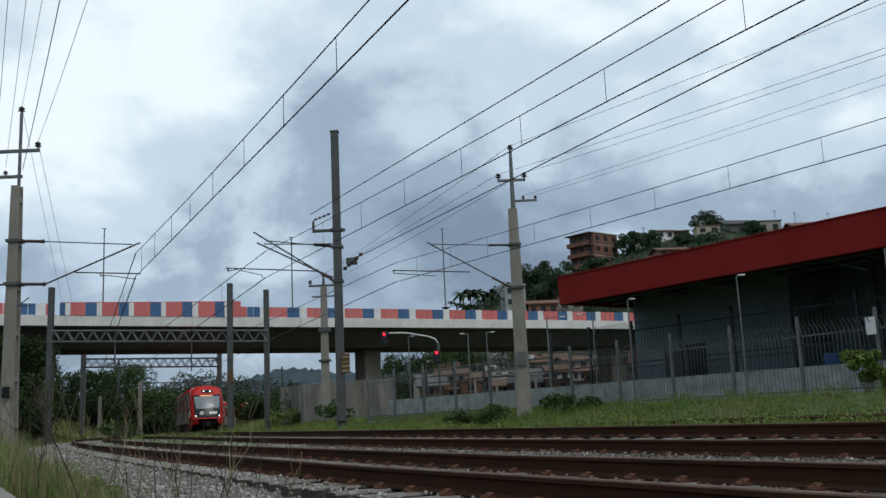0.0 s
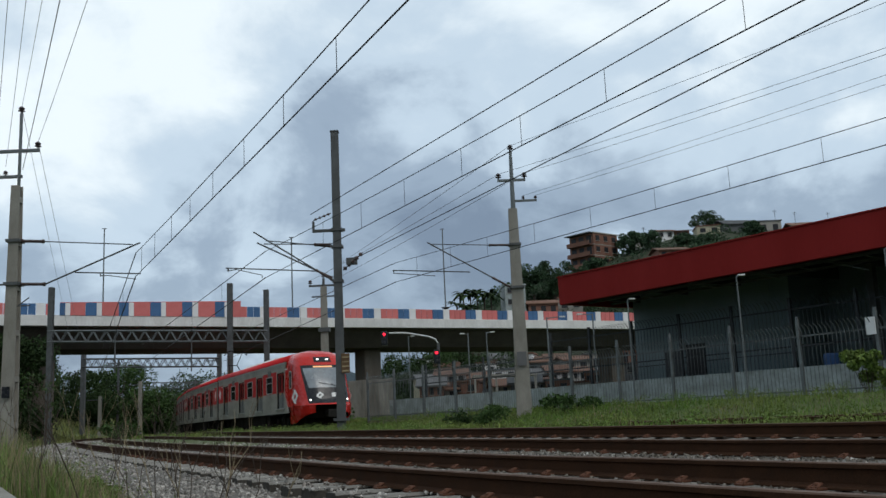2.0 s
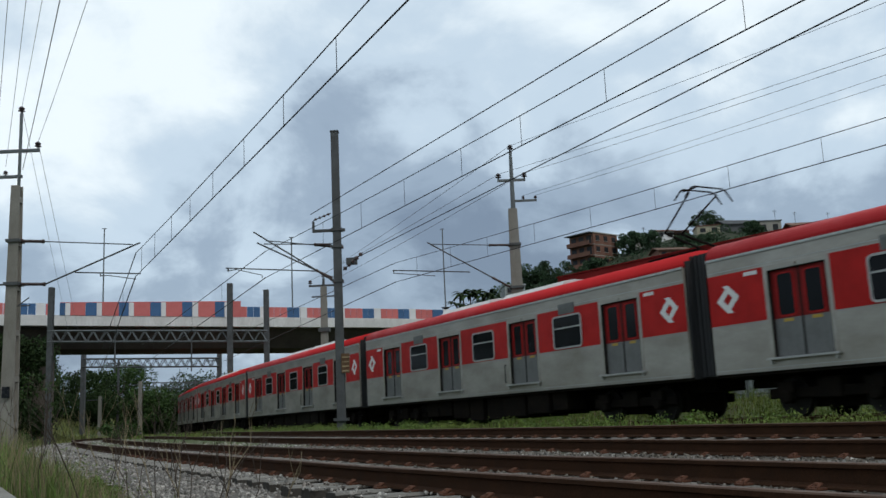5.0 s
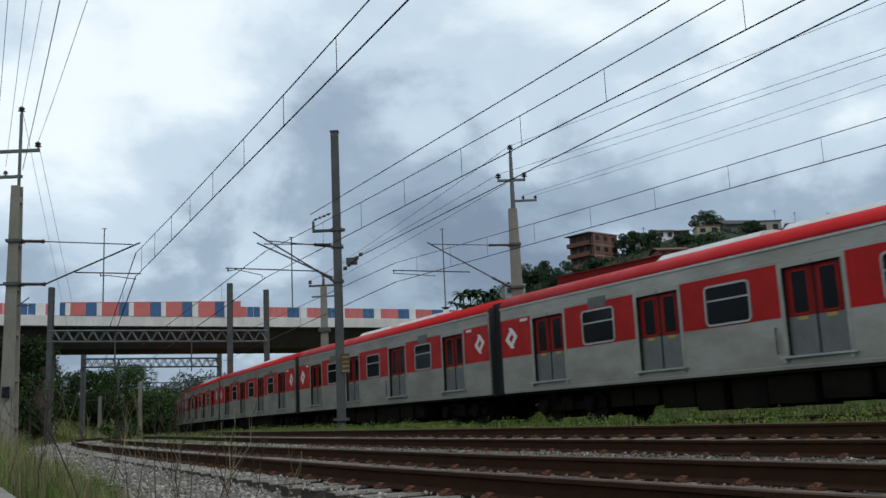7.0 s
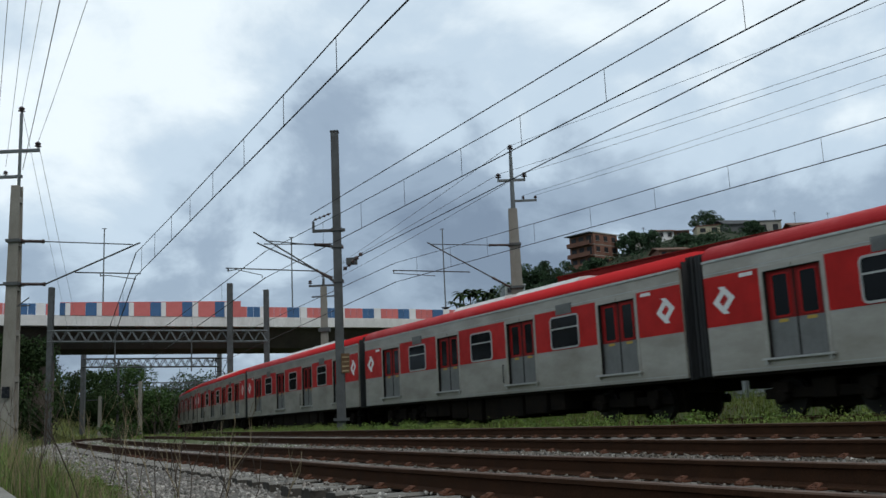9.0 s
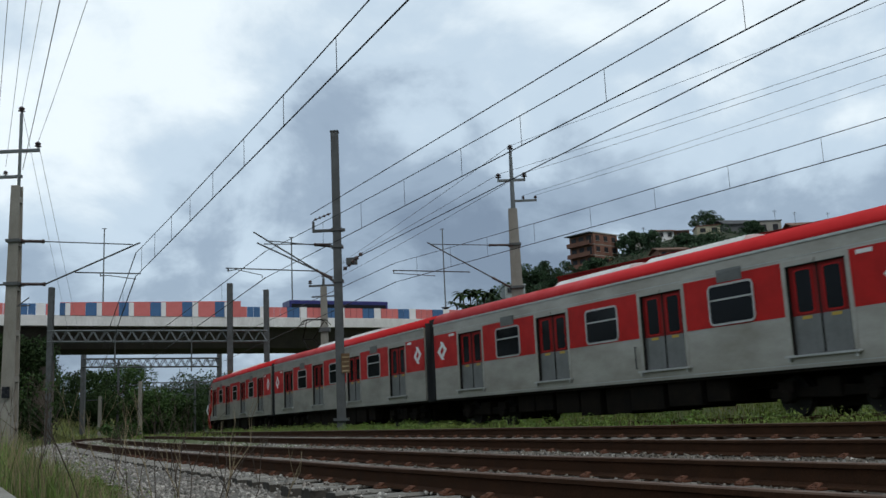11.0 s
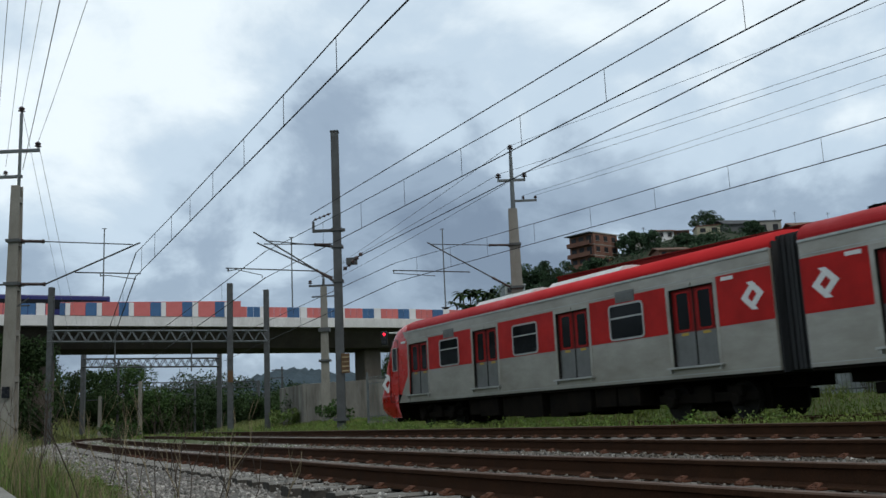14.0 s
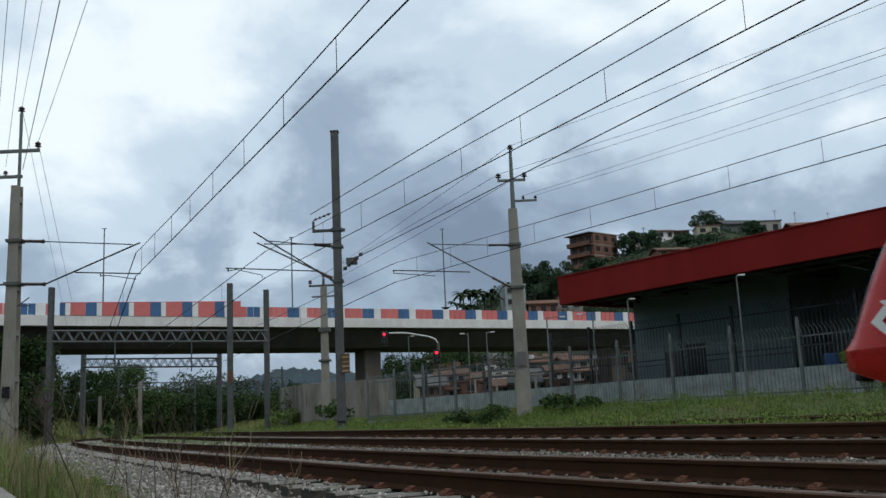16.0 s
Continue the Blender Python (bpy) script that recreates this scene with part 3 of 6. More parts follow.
def rod_insulator(parent, a, b, r=0.05):
    """A long dark ribbed rod insulator with metal end caps."""
    a, b = Vector(a), Vector(b)
    d = (b - a).normalized()
    bm = rods((a, b, r), (a, a + d * 0.06, r * 1.35), (b - d * 0.06, b, r * 1.35))
    q = d.to_track_quat("Z", "Y").to_matrix().to_4x4()
    n = max(4, int((b - a).length / 0.08))
    for i in range(n):
        z = (b - a).length * (i + 0.5) / n
        lathe(bm, [(r, z - 0.016), (r * 1.18, z), (r, z + 0.016)], m=Matrix.Translation(a) @ q, sides=8)
    return part("insulator", bm, M_INSUL, parent)


def clamp_band(t, z, w=0.22):
    part("clamp", boxes((-w, w, -w, w, z - 0.05, z + 0.05)), M_GALVD, t)


def build_poles():
    # pole beside the nearest track, with a steel mast top
    t = thing("catenary_pole", "tapered concrete catenary pole with steel mast top beside the grass", "utility pole", "catenary poles", m=pose(-13.84, 30, 0))
    part("shaft", pole_shaft(0, 0, 0, 8.92, 0.235, 0.14, 0.2, 0.14, 0), M_CONCRETE, t)
    part("mast_top", rods(((0.05, 0, 8.0), (0.06, 0, 11.4), 0.055)), M_GALV, t)
    part("crossarm", boxes((-1.1, 0.7, -0.05, 0.05, 10.06, 10.16)), M_GALV, t)
    part("lower_crossarm", boxes((-1.1, 0.15, -0.05, 0.05, 9.2, 9.29)), M_GALV, t)
    pin_insulator(t, (0.06, 0, 11.4))
    pin_insulator(t, (0.64, 0, 10.16))
    pin_insulator(t, (-0.75, 0, 10.16))
    pin_insulator(t, (-0.4, 0, 9.29), 0.7)
    rod_insulator(t, (0.19, 0, 7.08), (0.94, 0, 7.03))
    rod_insulator(t, (0.18, 0, 5.67), (1.02, 0, 5.63))
    part("top_tie", rods(((0.94, 0, 7.03), (3.82, 0, 6.80), 0.018)), M_GALVD, t)
    part("bracket_tube", rods(((1.02, 0, 5.63), (4.06, 0, 6.85), 0.028)), M_GALVD, t)
    part("registration_tube", rods(((1.97, 0, 5.97), (4.09, 0, 5.83), 0.022)), M_GALVD, t)
    part("steady_arm", rods(((2.79, 0, 5.82), (3.05, 0, 5.82), 0.016), ((3.05, 0, 5.82), (3.94, 0, 5.66), 0.014), ((2.79, 0, 5.9), (2.79, 0, 5.8), 0.016)), M_GALVD, t)
    clamp_band(t, 7.08)
    clamp_band(t, 5.67, 0.24)
    part("number_plate", boxes((-0.12, 0.12, -0.29, -0.26, 2.05, 2.4)), M_BLACK, t)
    part("back_arm", rods(((-0.2, 0, 5.68), (-1.2, 0, 5.66), 0.03), ((0.2, -0.1, 4.95), (0.55, -0.1, 5.2), 0.02), ((0.1, -0.1, 4.95), (0.6, -0.1, 4.95), 0.02)), M_GALVD, t)
    # tall pole between the middle and the running track
    t = thing("catenary_pole", "tall grey steel-faced pole carrying brackets over two tracks", "utility pole", "catenary poles", m=pose(-3.86, 34, 0))
    part("shaft", pole_shaft(0, 0, 0, 11.52, 0.15, 0.135, 0.14, 0.13, 0), M_GALVD, t)
    part("pole_cap", boxes((-0.16, 0.16, -0.15, 0.15, 11.52, 11.57)), M_GALVD, t)
    part("band", boxes((-0.2, 0.2, -0.18, 0.18, 7.75, 7.85), (-0.21, 0.21, -0.18, 0.18, 7.12, 7.22), (-0.2, 0.2, -0.18, 0.18, 5.85, 5.95), (-0.26, 0.26, -0.24, 0.24, 0.9, 1.0)), M_GALVD, t)
    part("feeder_arm", boxes((-0.9, 0.3, -0.05, 0.05, 7.74, 7.84), (-0.9, -0.82, -0.05, 0.05, 7.84, 8.15)), M_GALVD, t)
    insulator(t, (-0.85, 0, 8.2), (-0.15, -0.6, 8.3), 4, 0.05)
    insulator(t, (0.2, 0, 6.3), (1.0, -0.9, 6.75), 5, 0.08)
    part("strain_yoke", boxes((0.35, 0.75, -0.4, -0.3, 6.42, 6.68)), M_GALVD, t)
    for a, b, c, d, dy in (((-0.2, 5.95), (-3.06, 7.86), (-0.24, 7.27), (-2.69, 7.40), 0.0), ((-0.2, 6.03), (-3.0, 7.52), (-0.24, 7.20), (-2.68, 7.59), 0.35)):
        part("bracket_tube", rods(((a[0], 0, a[1]), (b[0], dy, b[1]), 0.028)), M_GALVD, t)
        part("top_tie", rods(((c[0], 0, c[1]), (d[0], dy, d[1]), 0.02)), M_GALVD, t)
        rod_insulator(t, (c[0], 0, c[1]), (c[0] - 0.6, dy * 0.25, c[1] + (d[1] - c[1]) * 0.245), 0.042)
        rod_insulator(t, (a[0], 0, a[1]), (a[0] - 0.6, dy * 0.21, a[1] + (b[1] - a[1]) * 0.21), 0.042)
    part("registration_tube", rods(((-0.82, 0, 6.31), (-4.08, 0, 6.57), 0.022)), M_GALVD, t)
    part("steady_arm", rods(((-4.0, 0, 6.46), (-3.71, 0, 6.5), 0.016), ((-3.71, 0, 6.5), (-2.76, 0, 6.25), 0.014), ((-4.0, 0, 6.57), (-4.0, 0, 6.44), 0.03), ((-2.76, 0, 6.26), (-2.76, 0, 6.13), 0.014)), M_GALVD, t)
    pl = part("plate", boxes((0.06, 0.36, -0.2, -0.17, 2.56, 3.26), bevel=0.01), M_PLATE, t, "rusty yellow marker plates")
    part("plate_mark", boxes(*[(0.09, 0.33, -0.212, -0.202, 2.62 + i * 0.16, 2.67 + i * 0.16) for i in range(4)]), M_DRY, pl)
    # concrete pole behind the running track
    t = thing("catenary_pole", "tapered concrete pole with crossarms above the fence bushes", "utility pole", "catenary poles", m=pose(3.16, 41, 0))
    part("shaft", pole_shaft(0, 0, 0.3, 9.84, 0.33, 0.19, 0.22, 0.15, 0), M_CONCRETE, t)
    part("mast_top", rods(((0.03, 0, 9.0), (0.05, 0, 12.5), 0.12, 0.07)), M_GALV, t)
    part("crossarm", boxes((-0.6, 0.65, -0.06, 0.06, 11.1, 11.2)), M_GALV, t)
    part("lower_crossarm", boxes((0.1, 1.1, -0.05, 0.05, 10.15, 10.24)), M_GALV, t)
    pin_insulator(t, (0.05, 0, 12.5), 1.2)
    pin_insulator(t, (-0.55, 0, 11.2), 1.2)
    pin_insulator(t, (0.6, 0, 11.2), 1.2)
    pin_insulator(t, (0.5, 0, 10.24), 0.7)
    pin_insulator(t, (1.05, 0, 10.24), 0.7)
    rod_insulator(t, (-0.16, 0, 8.22), (-1.14, 0, 8.26))
    rod_insulator(t, (-0.2, 0, 6.30), (-1.04, 0, 6.80))
    part("top_tie", rods(((-1.14, 0, 8.26), (-3.70, 0, 8.42), 0.02)), M_GALVD, t)
    part("bracket_tube", rods(((-1.04, 0, 6.80), (-3.84, 0, 8.50), 0.03)), M_GALVD, t)
    part("registration_tube", rods(((-2.02, 0, 7.10), (-5.41, 0, 7.33), 0.026)), M_GALVD, t)
    part("steady_arm", rods(((-5.36, 0, 7.20), (-3.56, 0, 7.0), 0.016), ((-5.36, 0, 7.33), (-5.36, 0, 7.18), 0.025)), M_GALVD, t)
    clamp_band(t, 8.22, 0.27)
    clamp_band(t, 6.32, 0.3)
    part("number_plate", boxes((-0.2, 0.2, -0.31, -0.28, 2.9, 3.5)), M_HOUSEGREY, t)
    # smaller concrete pole nearer the bridge
    t = thing("catenary_pole", "slim concrete pole with crossarm near the bridge", "utility pole", "catenary poles", m=pose(-9.05, 70, 0))
    part("shaft", pole_shaft(0, 0, 0.4, 11.0, 0.33, 0.22, 0.24, 0.17, 0), M_CONCRETE, t)
    part("crossarm", boxes((-1.1, 0.9, -0.06, 0.06, 11.0, 11.14), (-0.9, 0.8, -0.06, 0.06, 10.2, 10.3)), M_GALVD, t)
    part("mast_top", rods(((0, 0, 11.0), (0, 0, 11.6), 0.1)), M_GALVD, t)
    pin_insulator(t, (-1.0, 0, 11.14), 1.5)
    pin_insulator(t, (0.0, 0, 11.6), 1.5)
    pin_insulator(t, (0.8, 0, 11.14), 1.5)
    part("band", boxes((-0.42, 0.42, -0.34, 0.34, 7.6, 7.9), (-0.44, 0.44, -0.36, 0.36, 5.4, 5.55)), M_GALVD, t)


build_poles()


def truss(bm, a, b, depth, chord=0.06, bays=20, width=0.5):
    """A box lattice girder from a to b."""
    a, b = Vector(a), Vector(b)
    side = Vector((-(b - a).y, (b - a).x, 0)).normalized() * width / 2
    up = Vector((0, 0, depth))
    for s in (-1, 1):
        rod(bm, a + side * s, b + side * s, chord, None, 4)
        rod(bm, a + side * s + up, b + side * s + up, chord, None, 4)
        for i in range(bays):
            p, q = a + (b - a) * i / bays, a + (b - a) * (i + 1) / bays
            m_ = (p + q) / 2
            rod(bm, p + side * s, m_ + side * s + up, chord * 0.6, None, 4)
            rod(bm, m_ + side * s + up, q + side * s, chord * 0.6, None, 4)


def build_gantries():
    t = thing("track_gantry", "grey steel lattice gantry across the tracks before the bridge", "gantry", "lattice gantries")
    for x, y, top in ((-31.1, 74, 12.5), (-16.98, 74, 12.17), (-14.4, 75.5, 11.75)):
        p = part("post", pole_shaft(0, 0, 0.2, top, 0.2, 0.2, 0.18, 0.18, 0), M_GALVD, t)
        p.matrix_basis = pose(x, y, 0)
    bm = bmesh.new()
    truss(bm, (-31.3, 74, 8.2), (-14.2, 74.6, 7.5), 0.85, 0.075, 17, 0.3)
    part("lattice_girder", bm, M_FENCE, t)
    pl = part("plate", boxes((-17.1, -16.7, 73.7, 73.75, 4.4, 5.3)), M_PLATE, t, "rusty yellow marker plate")
    part("hanger", rods(((-26.0, 74, 8.2), (-26.0, 74, 5.6), 0.06), ((-20, 74, 7.8), (-20, 74, 5.4), 0.05)), M_GALVD, t)
    for y, x0, x1, z, top in ((115, -44.2, -27.7, 8.7, 11.2), (165, -56, -33, 8.2, 9.0), (190, -60, -36, 7.0, 8.5)):
        t = thing("track_gantry", "far lattice gantry over the tracks beyond the bridge", "gantry", "lattice gantries")
        for x in (x0, x1):
            part("post", boxes((x - 0.25, x + 0.25, y - 0.25, y + 0.25, 0.2, top)), M_GALVD, t)
        bm = bmesh.new()
        truss(bm, (x0, y, z + 0.35), (x1, y, z - 0.3), 1.0, 0.08, 16, 0.7)
        part("lattice_girder", bm, M_GALVD, t)


build_gantries()


def sag_points(a, b, sag, n):
    a, b = Vector(a), Vector(b)
    return [a.lerp(b, i / n) - Vector((0, 0, sag * 4 * (i / n) * (1 - i / n))) for i in range(n + 1)]


def wire(name, pts, r, material, label, group="overhead wires", parent=None):
    bm = bmesh.new()
    tube(bm, pts, r, 5)
    ob = part(name, bm, material, parent)
    if parent is None:
        tagged(ob, label, "wire", group)
    return ob


def above_line(a, b, p):
    """The place over the plan line a-b on the line of sight that leads to p."""
    eye = Vector((0, 0, 0.75))
    n = Vector((-(b - a).y, (b - a).x, 0))
    d = Vector(p) - eye
    return eye + d * ((a - eye).dot(n) / d.dot(n))


def catenary(c0, c1, m0, m1, drops, label, r=0.012, sag=0.0):
    """Contact and messenger wire with droppers, between two places."""
    t = thing("catenary_wire", label, "overhead wire", "overhead wires")
    c0, c1 = Vector(c0), Vector(c1)
    m0, m1 = above_line(c0, c1, m0), above_line(c0, c1, m1)
    wire("contact_wire", [c0, c1], r, M_WIRE, "", parent=t)
    wire("messenger_wire", sag_points(m0, m1, sag, 12), r * 0.85, M_WIRE, "", parent=t)
    for f in drops:
        a = c0.lerp(c1, f)
        g = (a.y - m0.y) / (m1.y - m0.y)
        if g > 1:
            continue
        b = m0.lerp(m1, g) - Vector((0, 0, sag * 4 * g * (1 - g)))
        part("dropper", rods((a, b, 0.006, None, 4)), M_WIRE, t)


def build_wires():
    catenary((-9.75, 29.5, 5.66), (3.4, 3.1, 5.66), (-9.75, 29.5, 6.42), (3.4, 3.1, 6.246), (0.04, 0.12, 0.207, 0.288, 0.37, 0.46, 0.548, 0.636, 0.73, 0.82), "dark contact and messenger wire with short droppers", 0.013, 0.13)
    catenary((-9.75, 29.5, 5.66), (-27.0, 74, 5.8), (-9.75, 29.5, 6.42), (-27.0, 74, 7.5), (0.2, 0.4, 0.6, 0.8), "dark contact and messenger wire running to the gantry", 0.02)
    catenary((-6.5, 34, 6.15), (8.9, 6.4, 6.55), (-6.5, 34, 7.118), (8.9, 6.4, 7.28), (0.09, 0.18, 0.273, 0.361, 0.456, 0.536, 0.626, 0.734, 0.84), "dark contact and messenger wire over the middle track", 0.013, 0.191)
    catenary((-6.5, 34, 6.15), (-24.0, 74, 5.9), (-6.5, 34, 7.118), (-24.0, 74, 7.6), (0.2, 0.4, 0.6, 0.8), "dark contact and messenger wire over the middle track", 0.02)
    catenary((-2.1, 40.6, 6.75), (17, 11.2, 6.52), (-2.1, 40.6, 7.589), (17, 11.2, 7.238), (0.051, 0.125, 0.197, 0.278, 0.362, 0.444, 0.524, 0.608, 0.7), "dark contact and messenger wire over the running track", 0.014, 0.133)
    catenary((-2.1, 40.6, 6.75), (-18.0, 76, 6.2), (-2.1, 40.6, 7.589), (-18.0, 76, 7.8), (0.2, 0.4, 0.6, 0.8), "dark contact and messenger wire over the running track", 0.02)
    for a, b, r, m_, label in (
            ((-4.73, 33.4, 8.29), (8.6, 9.0, 8.29), 0.014, M_WIRE, "dark feeder wire above the middle track"),
            ((-3.1, 33.6, 6.68), (8.5, 9.2, 6.66), 0.014, M_WIRE, "dark strained feeder wire"),
            ((3.2, 41, 12.75), (16.5, 24.0, 12.83), 0.009, M_THIN, "thin grey power line"),
            ((2.61, 41, 11.45), (18.0, 22.2, 11.37), 0.009, M_THIN, "thin grey power line"),
            ((3.76, 41, 11.45), (18.2, 22.0, 11.23), 0.009, M_THIN, "thin grey power line"),
            ((3.66, 41, 10.42), (17.8, 20.5, 10.33), 0.007, M_THIN, "thin grey power line"),
            ((4.21, 41, 10.42), (18.0, 21.6, 10.26), 0.007, M_THIN, "thin grey power line"),
            ((3.2, 41, 12.75), (-9.05, 70, 11.9), 0.012, M_THIN, "thin grey power line"),
            ((2.61, 41, 11.45), (-10.0, 70, 11.5), 0.012, M_THIN, "thin grey power line"),
            ((3.76, 41, 11.45), (-8.2, 70, 11.5), 0.012, M_THIN, "thin grey power line"),
            ((-13.2, 30, 10.4), (-6.84, 17.51, 9.27), 0.007, M_THIN, "thin grey power line"),
            ((-13.68, 30, 9.48), (-7.65, 18.16, 9.61), 0.011, M_THIN, "single grey power line"),
            ((-13.78, 30, 11.63), (-9.71, 22.01, 11.51), 0.007, M_THIN, "thin grey power line"),
            ((-14.24, 30, 9.6), (-9.52, 20.73, 10.9), 0.007, M_THIN, "thin grey power line"),
            ((-14.59, 30, 10.4), (-11.16, 23.26, 12.16), 0.009, M_THIN, "thin grey power line"),
            ((-13.2, 30, 10.4), (-33, 85, 9.4), 0.008, M_THIN, "thin grey power line"),
            ((-13.78, 30, 11.63), (-34, 85, 9.8), 0.008, M_THIN, "thin grey power line")):
        b = Vector(a).lerp(Vector(b), 1.35) if a[0] < -13 and b[1] < 30 else b
        wire("power_line", sag_points(a, b, 0.0 if m_ is M_WIRE else 0.1, 10), r, m_, label)


build_wires()


# ---------------------------------------------------------------- the train
HALF = 1.5
PITCH = 21.0


def mesh_of(name, bm, *materials):
    me = bpy.data.meshes.new(name)
    bm.to_mesh(me)
    bm.free()
    for m_ in materials:
        me.materials.append(m_)
    return me


def roof_section(half, z0, rise, n=14):
    pts = []
    for i in range(n + 1):
        a = math.pi * i / n
        c, s_ = math.cos(a), math.sin(a)
        pts.append((half * math.copysign(abs(c) ** 0.62, c), z0 + rise * s_ ** 0.75))
    return pts


def extrude_section(bm, pts, x0, x1, cap=True):
    a = [bm.verts.new((x0, y, z)) for y, z in pts]
    b = [bm.verts.new((x1, y, z)) for y, z in pts]
    n = len(pts)
    for i in range(n):
        j = (i + 1) % n
        bm.faces.new((a[i], a[j], b[j], b[i]))
    if cap:
        bm.faces.new(a[::-1])
        bm.faces.new(b)
    return bm


def emblem_mesh():
    """The operator's mark as two plain interlocked angles."""
    bm = bmesh.new()
    one = [[(-0.147, 0.33), (0.04, 0.33), (0.355, 0.034), (0.145, 0.027)], [(0.355, 0.034), (0.075, -0.24), (-0.03, -0.15), (0.145, 0.027)]]
    bands = one + [[(-x, -z) for x, z in q] for q in one]
    for q in bands:
        lo = [bm.verts.new((x, 0, z)) for x, z in q]
        hi = [bm.verts.new((x, -0.006, z)) for x, z in q]
        bm.faces.new(lo)
        bm.faces.new(hi[::-1])
        for i in range(4):
            j = (i + 1) % 4
            bm.faces.new((lo[i], hi[i], hi[j], lo[j]))
    bmesh.ops.recalc_face_normals(bm, faces=bm.faces)
    return mesh_of("emblem", bm, M_WHITE)


def frame_ring(w, h, t, depth, radius=0.1, seg=4):
    """A rounded frame in the xz plane, proud towards -y."""
    def ring(wd, hg, rad):
        out = []
        for cx, cz, a0 in ((wd / 2 - rad, hg / 2 - rad, 0), (-wd / 2 + rad, hg / 2 - rad, 90), (-wd / 2 + rad, -hg / 2 + rad, 180), (wd / 2 - rad, -hg / 2 + rad, 270)):
            for i in range(seg + 1):
                a = radians(a0 + 90 * i / seg)
                out.append((cx + rad * math.cos(a), cz + rad * math.sin(a)))
        return out
    bm = bmesh.new()
    o, i_ = ring(w, h, radius), ring(w - 2 * t, h - 2 * t, max(0.02, radius - t))
    loops = [[bm.verts.new((x, y, z)) for x, z in r] for r, y in ((o, 0.0), (o, -depth), (i_, -depth), (i_, 0.0))]
    n = len(o)
    for a, b in zip(loops, loops[1:]):
        for k in range(n):
            j = (k + 1) % n
            bm.faces.new((a[k], a[j], b[j], b[k]))
    bmesh.ops.recalc_face_normals(bm, faces=bm.faces)
    return bm


def wheel_mesh():
    bm = bmesh.new()
    lathe(bm, [(0.10, -0.09), (0.42, -0.05), (0.46, -0.07), (0.46, 0.05), (0.49, 0.055), (0.49, 0.08), (0.12, 0.09)], sides=24, m=Matrix.Rotation(radians(90), 4, "X"))
    return mesh_of("wheel", bm, M_WHEEL)


PARTS = {}


def train_parts():
    P = PARTS
    P["leaf_top"] = mesh_of("door_leaf", boxes((-0.385, 0.385, -0.02, 0.02, 2.2, 3.30)), M_DOORRED)
    P["leaf_low"] = mesh_of("door_lower_panel", boxes((-0.385, 0.385, -0.02, 0.02, 1.36, 2.2)), M_DOORGREY)
    P["leaf_frame"] = mesh_of("window_trim", frame_ring(0.5, 1.0, 0.035, 0.02, 0.09), M_RED)
    P["leaf_glass"] = mesh_of("door_glass", boxes((-0.215, 0.215, -0.006, 0.0, -0.47, 0.47)), M_GLASS)
    P["sticker"] = mesh_of("sticker", boxes((-0.13, 0.13, -0.004, 0, -0.035, 0.035)), M_YELLOW)
    P["door_seal"] = mesh_of("door_seal", boxes((-0.02, 0.02, -0.035, 0.02, 1.36, 3.30)), M_JAMB)
    P["door_jamb"] = mesh_of("door_jamb", boxes((-0.80, -0.775, 0.0, 0.13, 1.34, 3.32), (0.775, 0.80, 0.0, 0.13, 1.34, 3.32), (-0.775, 0.775, 0.0, 0.13, 3.30, 3.32)), M_JAMB)
    P["door_frame"] = mesh_of("door_frame", boxes((-0.91, -0.80, -0.012, 0.02, 1.36, 3.43), (0.80, 0.91, -0.012, 0.02, 1.36, 3.43), (-0.80, 0.80, -0.012, 0.02, 3.32, 3.43), (-0.05, 0.05, -0.05, -0.01, 3.35, 3.41)), M_STEEL)
    P["step"] = mesh_of("door_step", boxes((-0.97, 0.97, -0.11, 0.0, 1.29, 1.34), (-0.9, -0.84, -0.08, 0, 1.2, 1.29), (0.84, 0.9, -0.08, 0, 1.2, 1.29)), M_ALU)
    P["win_frame"] = mesh_of("window_frame", frame_ring(1.47, 1.0, 0.05, 0.03, 0.14), M_ALU)
    P["win_bar"] = mesh_of("window_bar", boxes((-0.69, 0.69, -0.03, 0, 0.10, 0.14)), M_ALU)
    P["win_glass"] = mesh_of("window_pane", boxes((-0.695, 0.695, -0.012, 0, -0.46, 0.46)), M_GLASS)
    bm = bmesh.new()
    for i in range(7):
        box(bm, -0.36, 0.36, -0.02, 0, -0.12 + i * 0.036, -0.10 + i * 0.036)
    box(bm, -0.4, 0.4, -0.012, 0.0, -0.15, 0.16)
    P["vent"] = mesh_of("vent_grille", bm, M_DOORGREY)
    P["handrail"] = mesh_of("handrail", rods(((0, -0.05, 1.4), (0, -0.05, 2.0), 0.016), ((0, 0, 1.42), (0, -0.05, 1.42), 0.012), ((0, 0, 1.98), (0, -0.05, 1.98), 0.012)), M_BELLOWS)
    P["plate"] = mesh_of("number_bar", boxes((-0.2, 0.2, -0.005, 0, -0.045, 0.045)), M_WHITE)
    P["emblem"] = emblem_mesh()
    P["wheel"] = wheel_mesh()
    bm = boxes((-1.75, 1.75, -1.05, -0.93, 0.42, 0.66), (-1.75, 1.75, 0.93, 1.05, 0.42, 0.66), (-0.3, 0.3, -1.15, 1.15, 0.4, 0.85), bevel=0.03)
    for x in (-1.15, 1.15):
        for y in (-1.12, 1.12):
            lathe(bm, [(0.13, -0.12), (0.16, -0.08), (0.16, 0.08), (0.13, 0.12)], m=Matrix.Translation((x, y, 0.46)) @ Matrix.Rotation(radians(90), 4, "X"))
            box(bm, x - 0.22, x + 0.22, y - 0.08, y + 0.08, 0.56, 0.8)
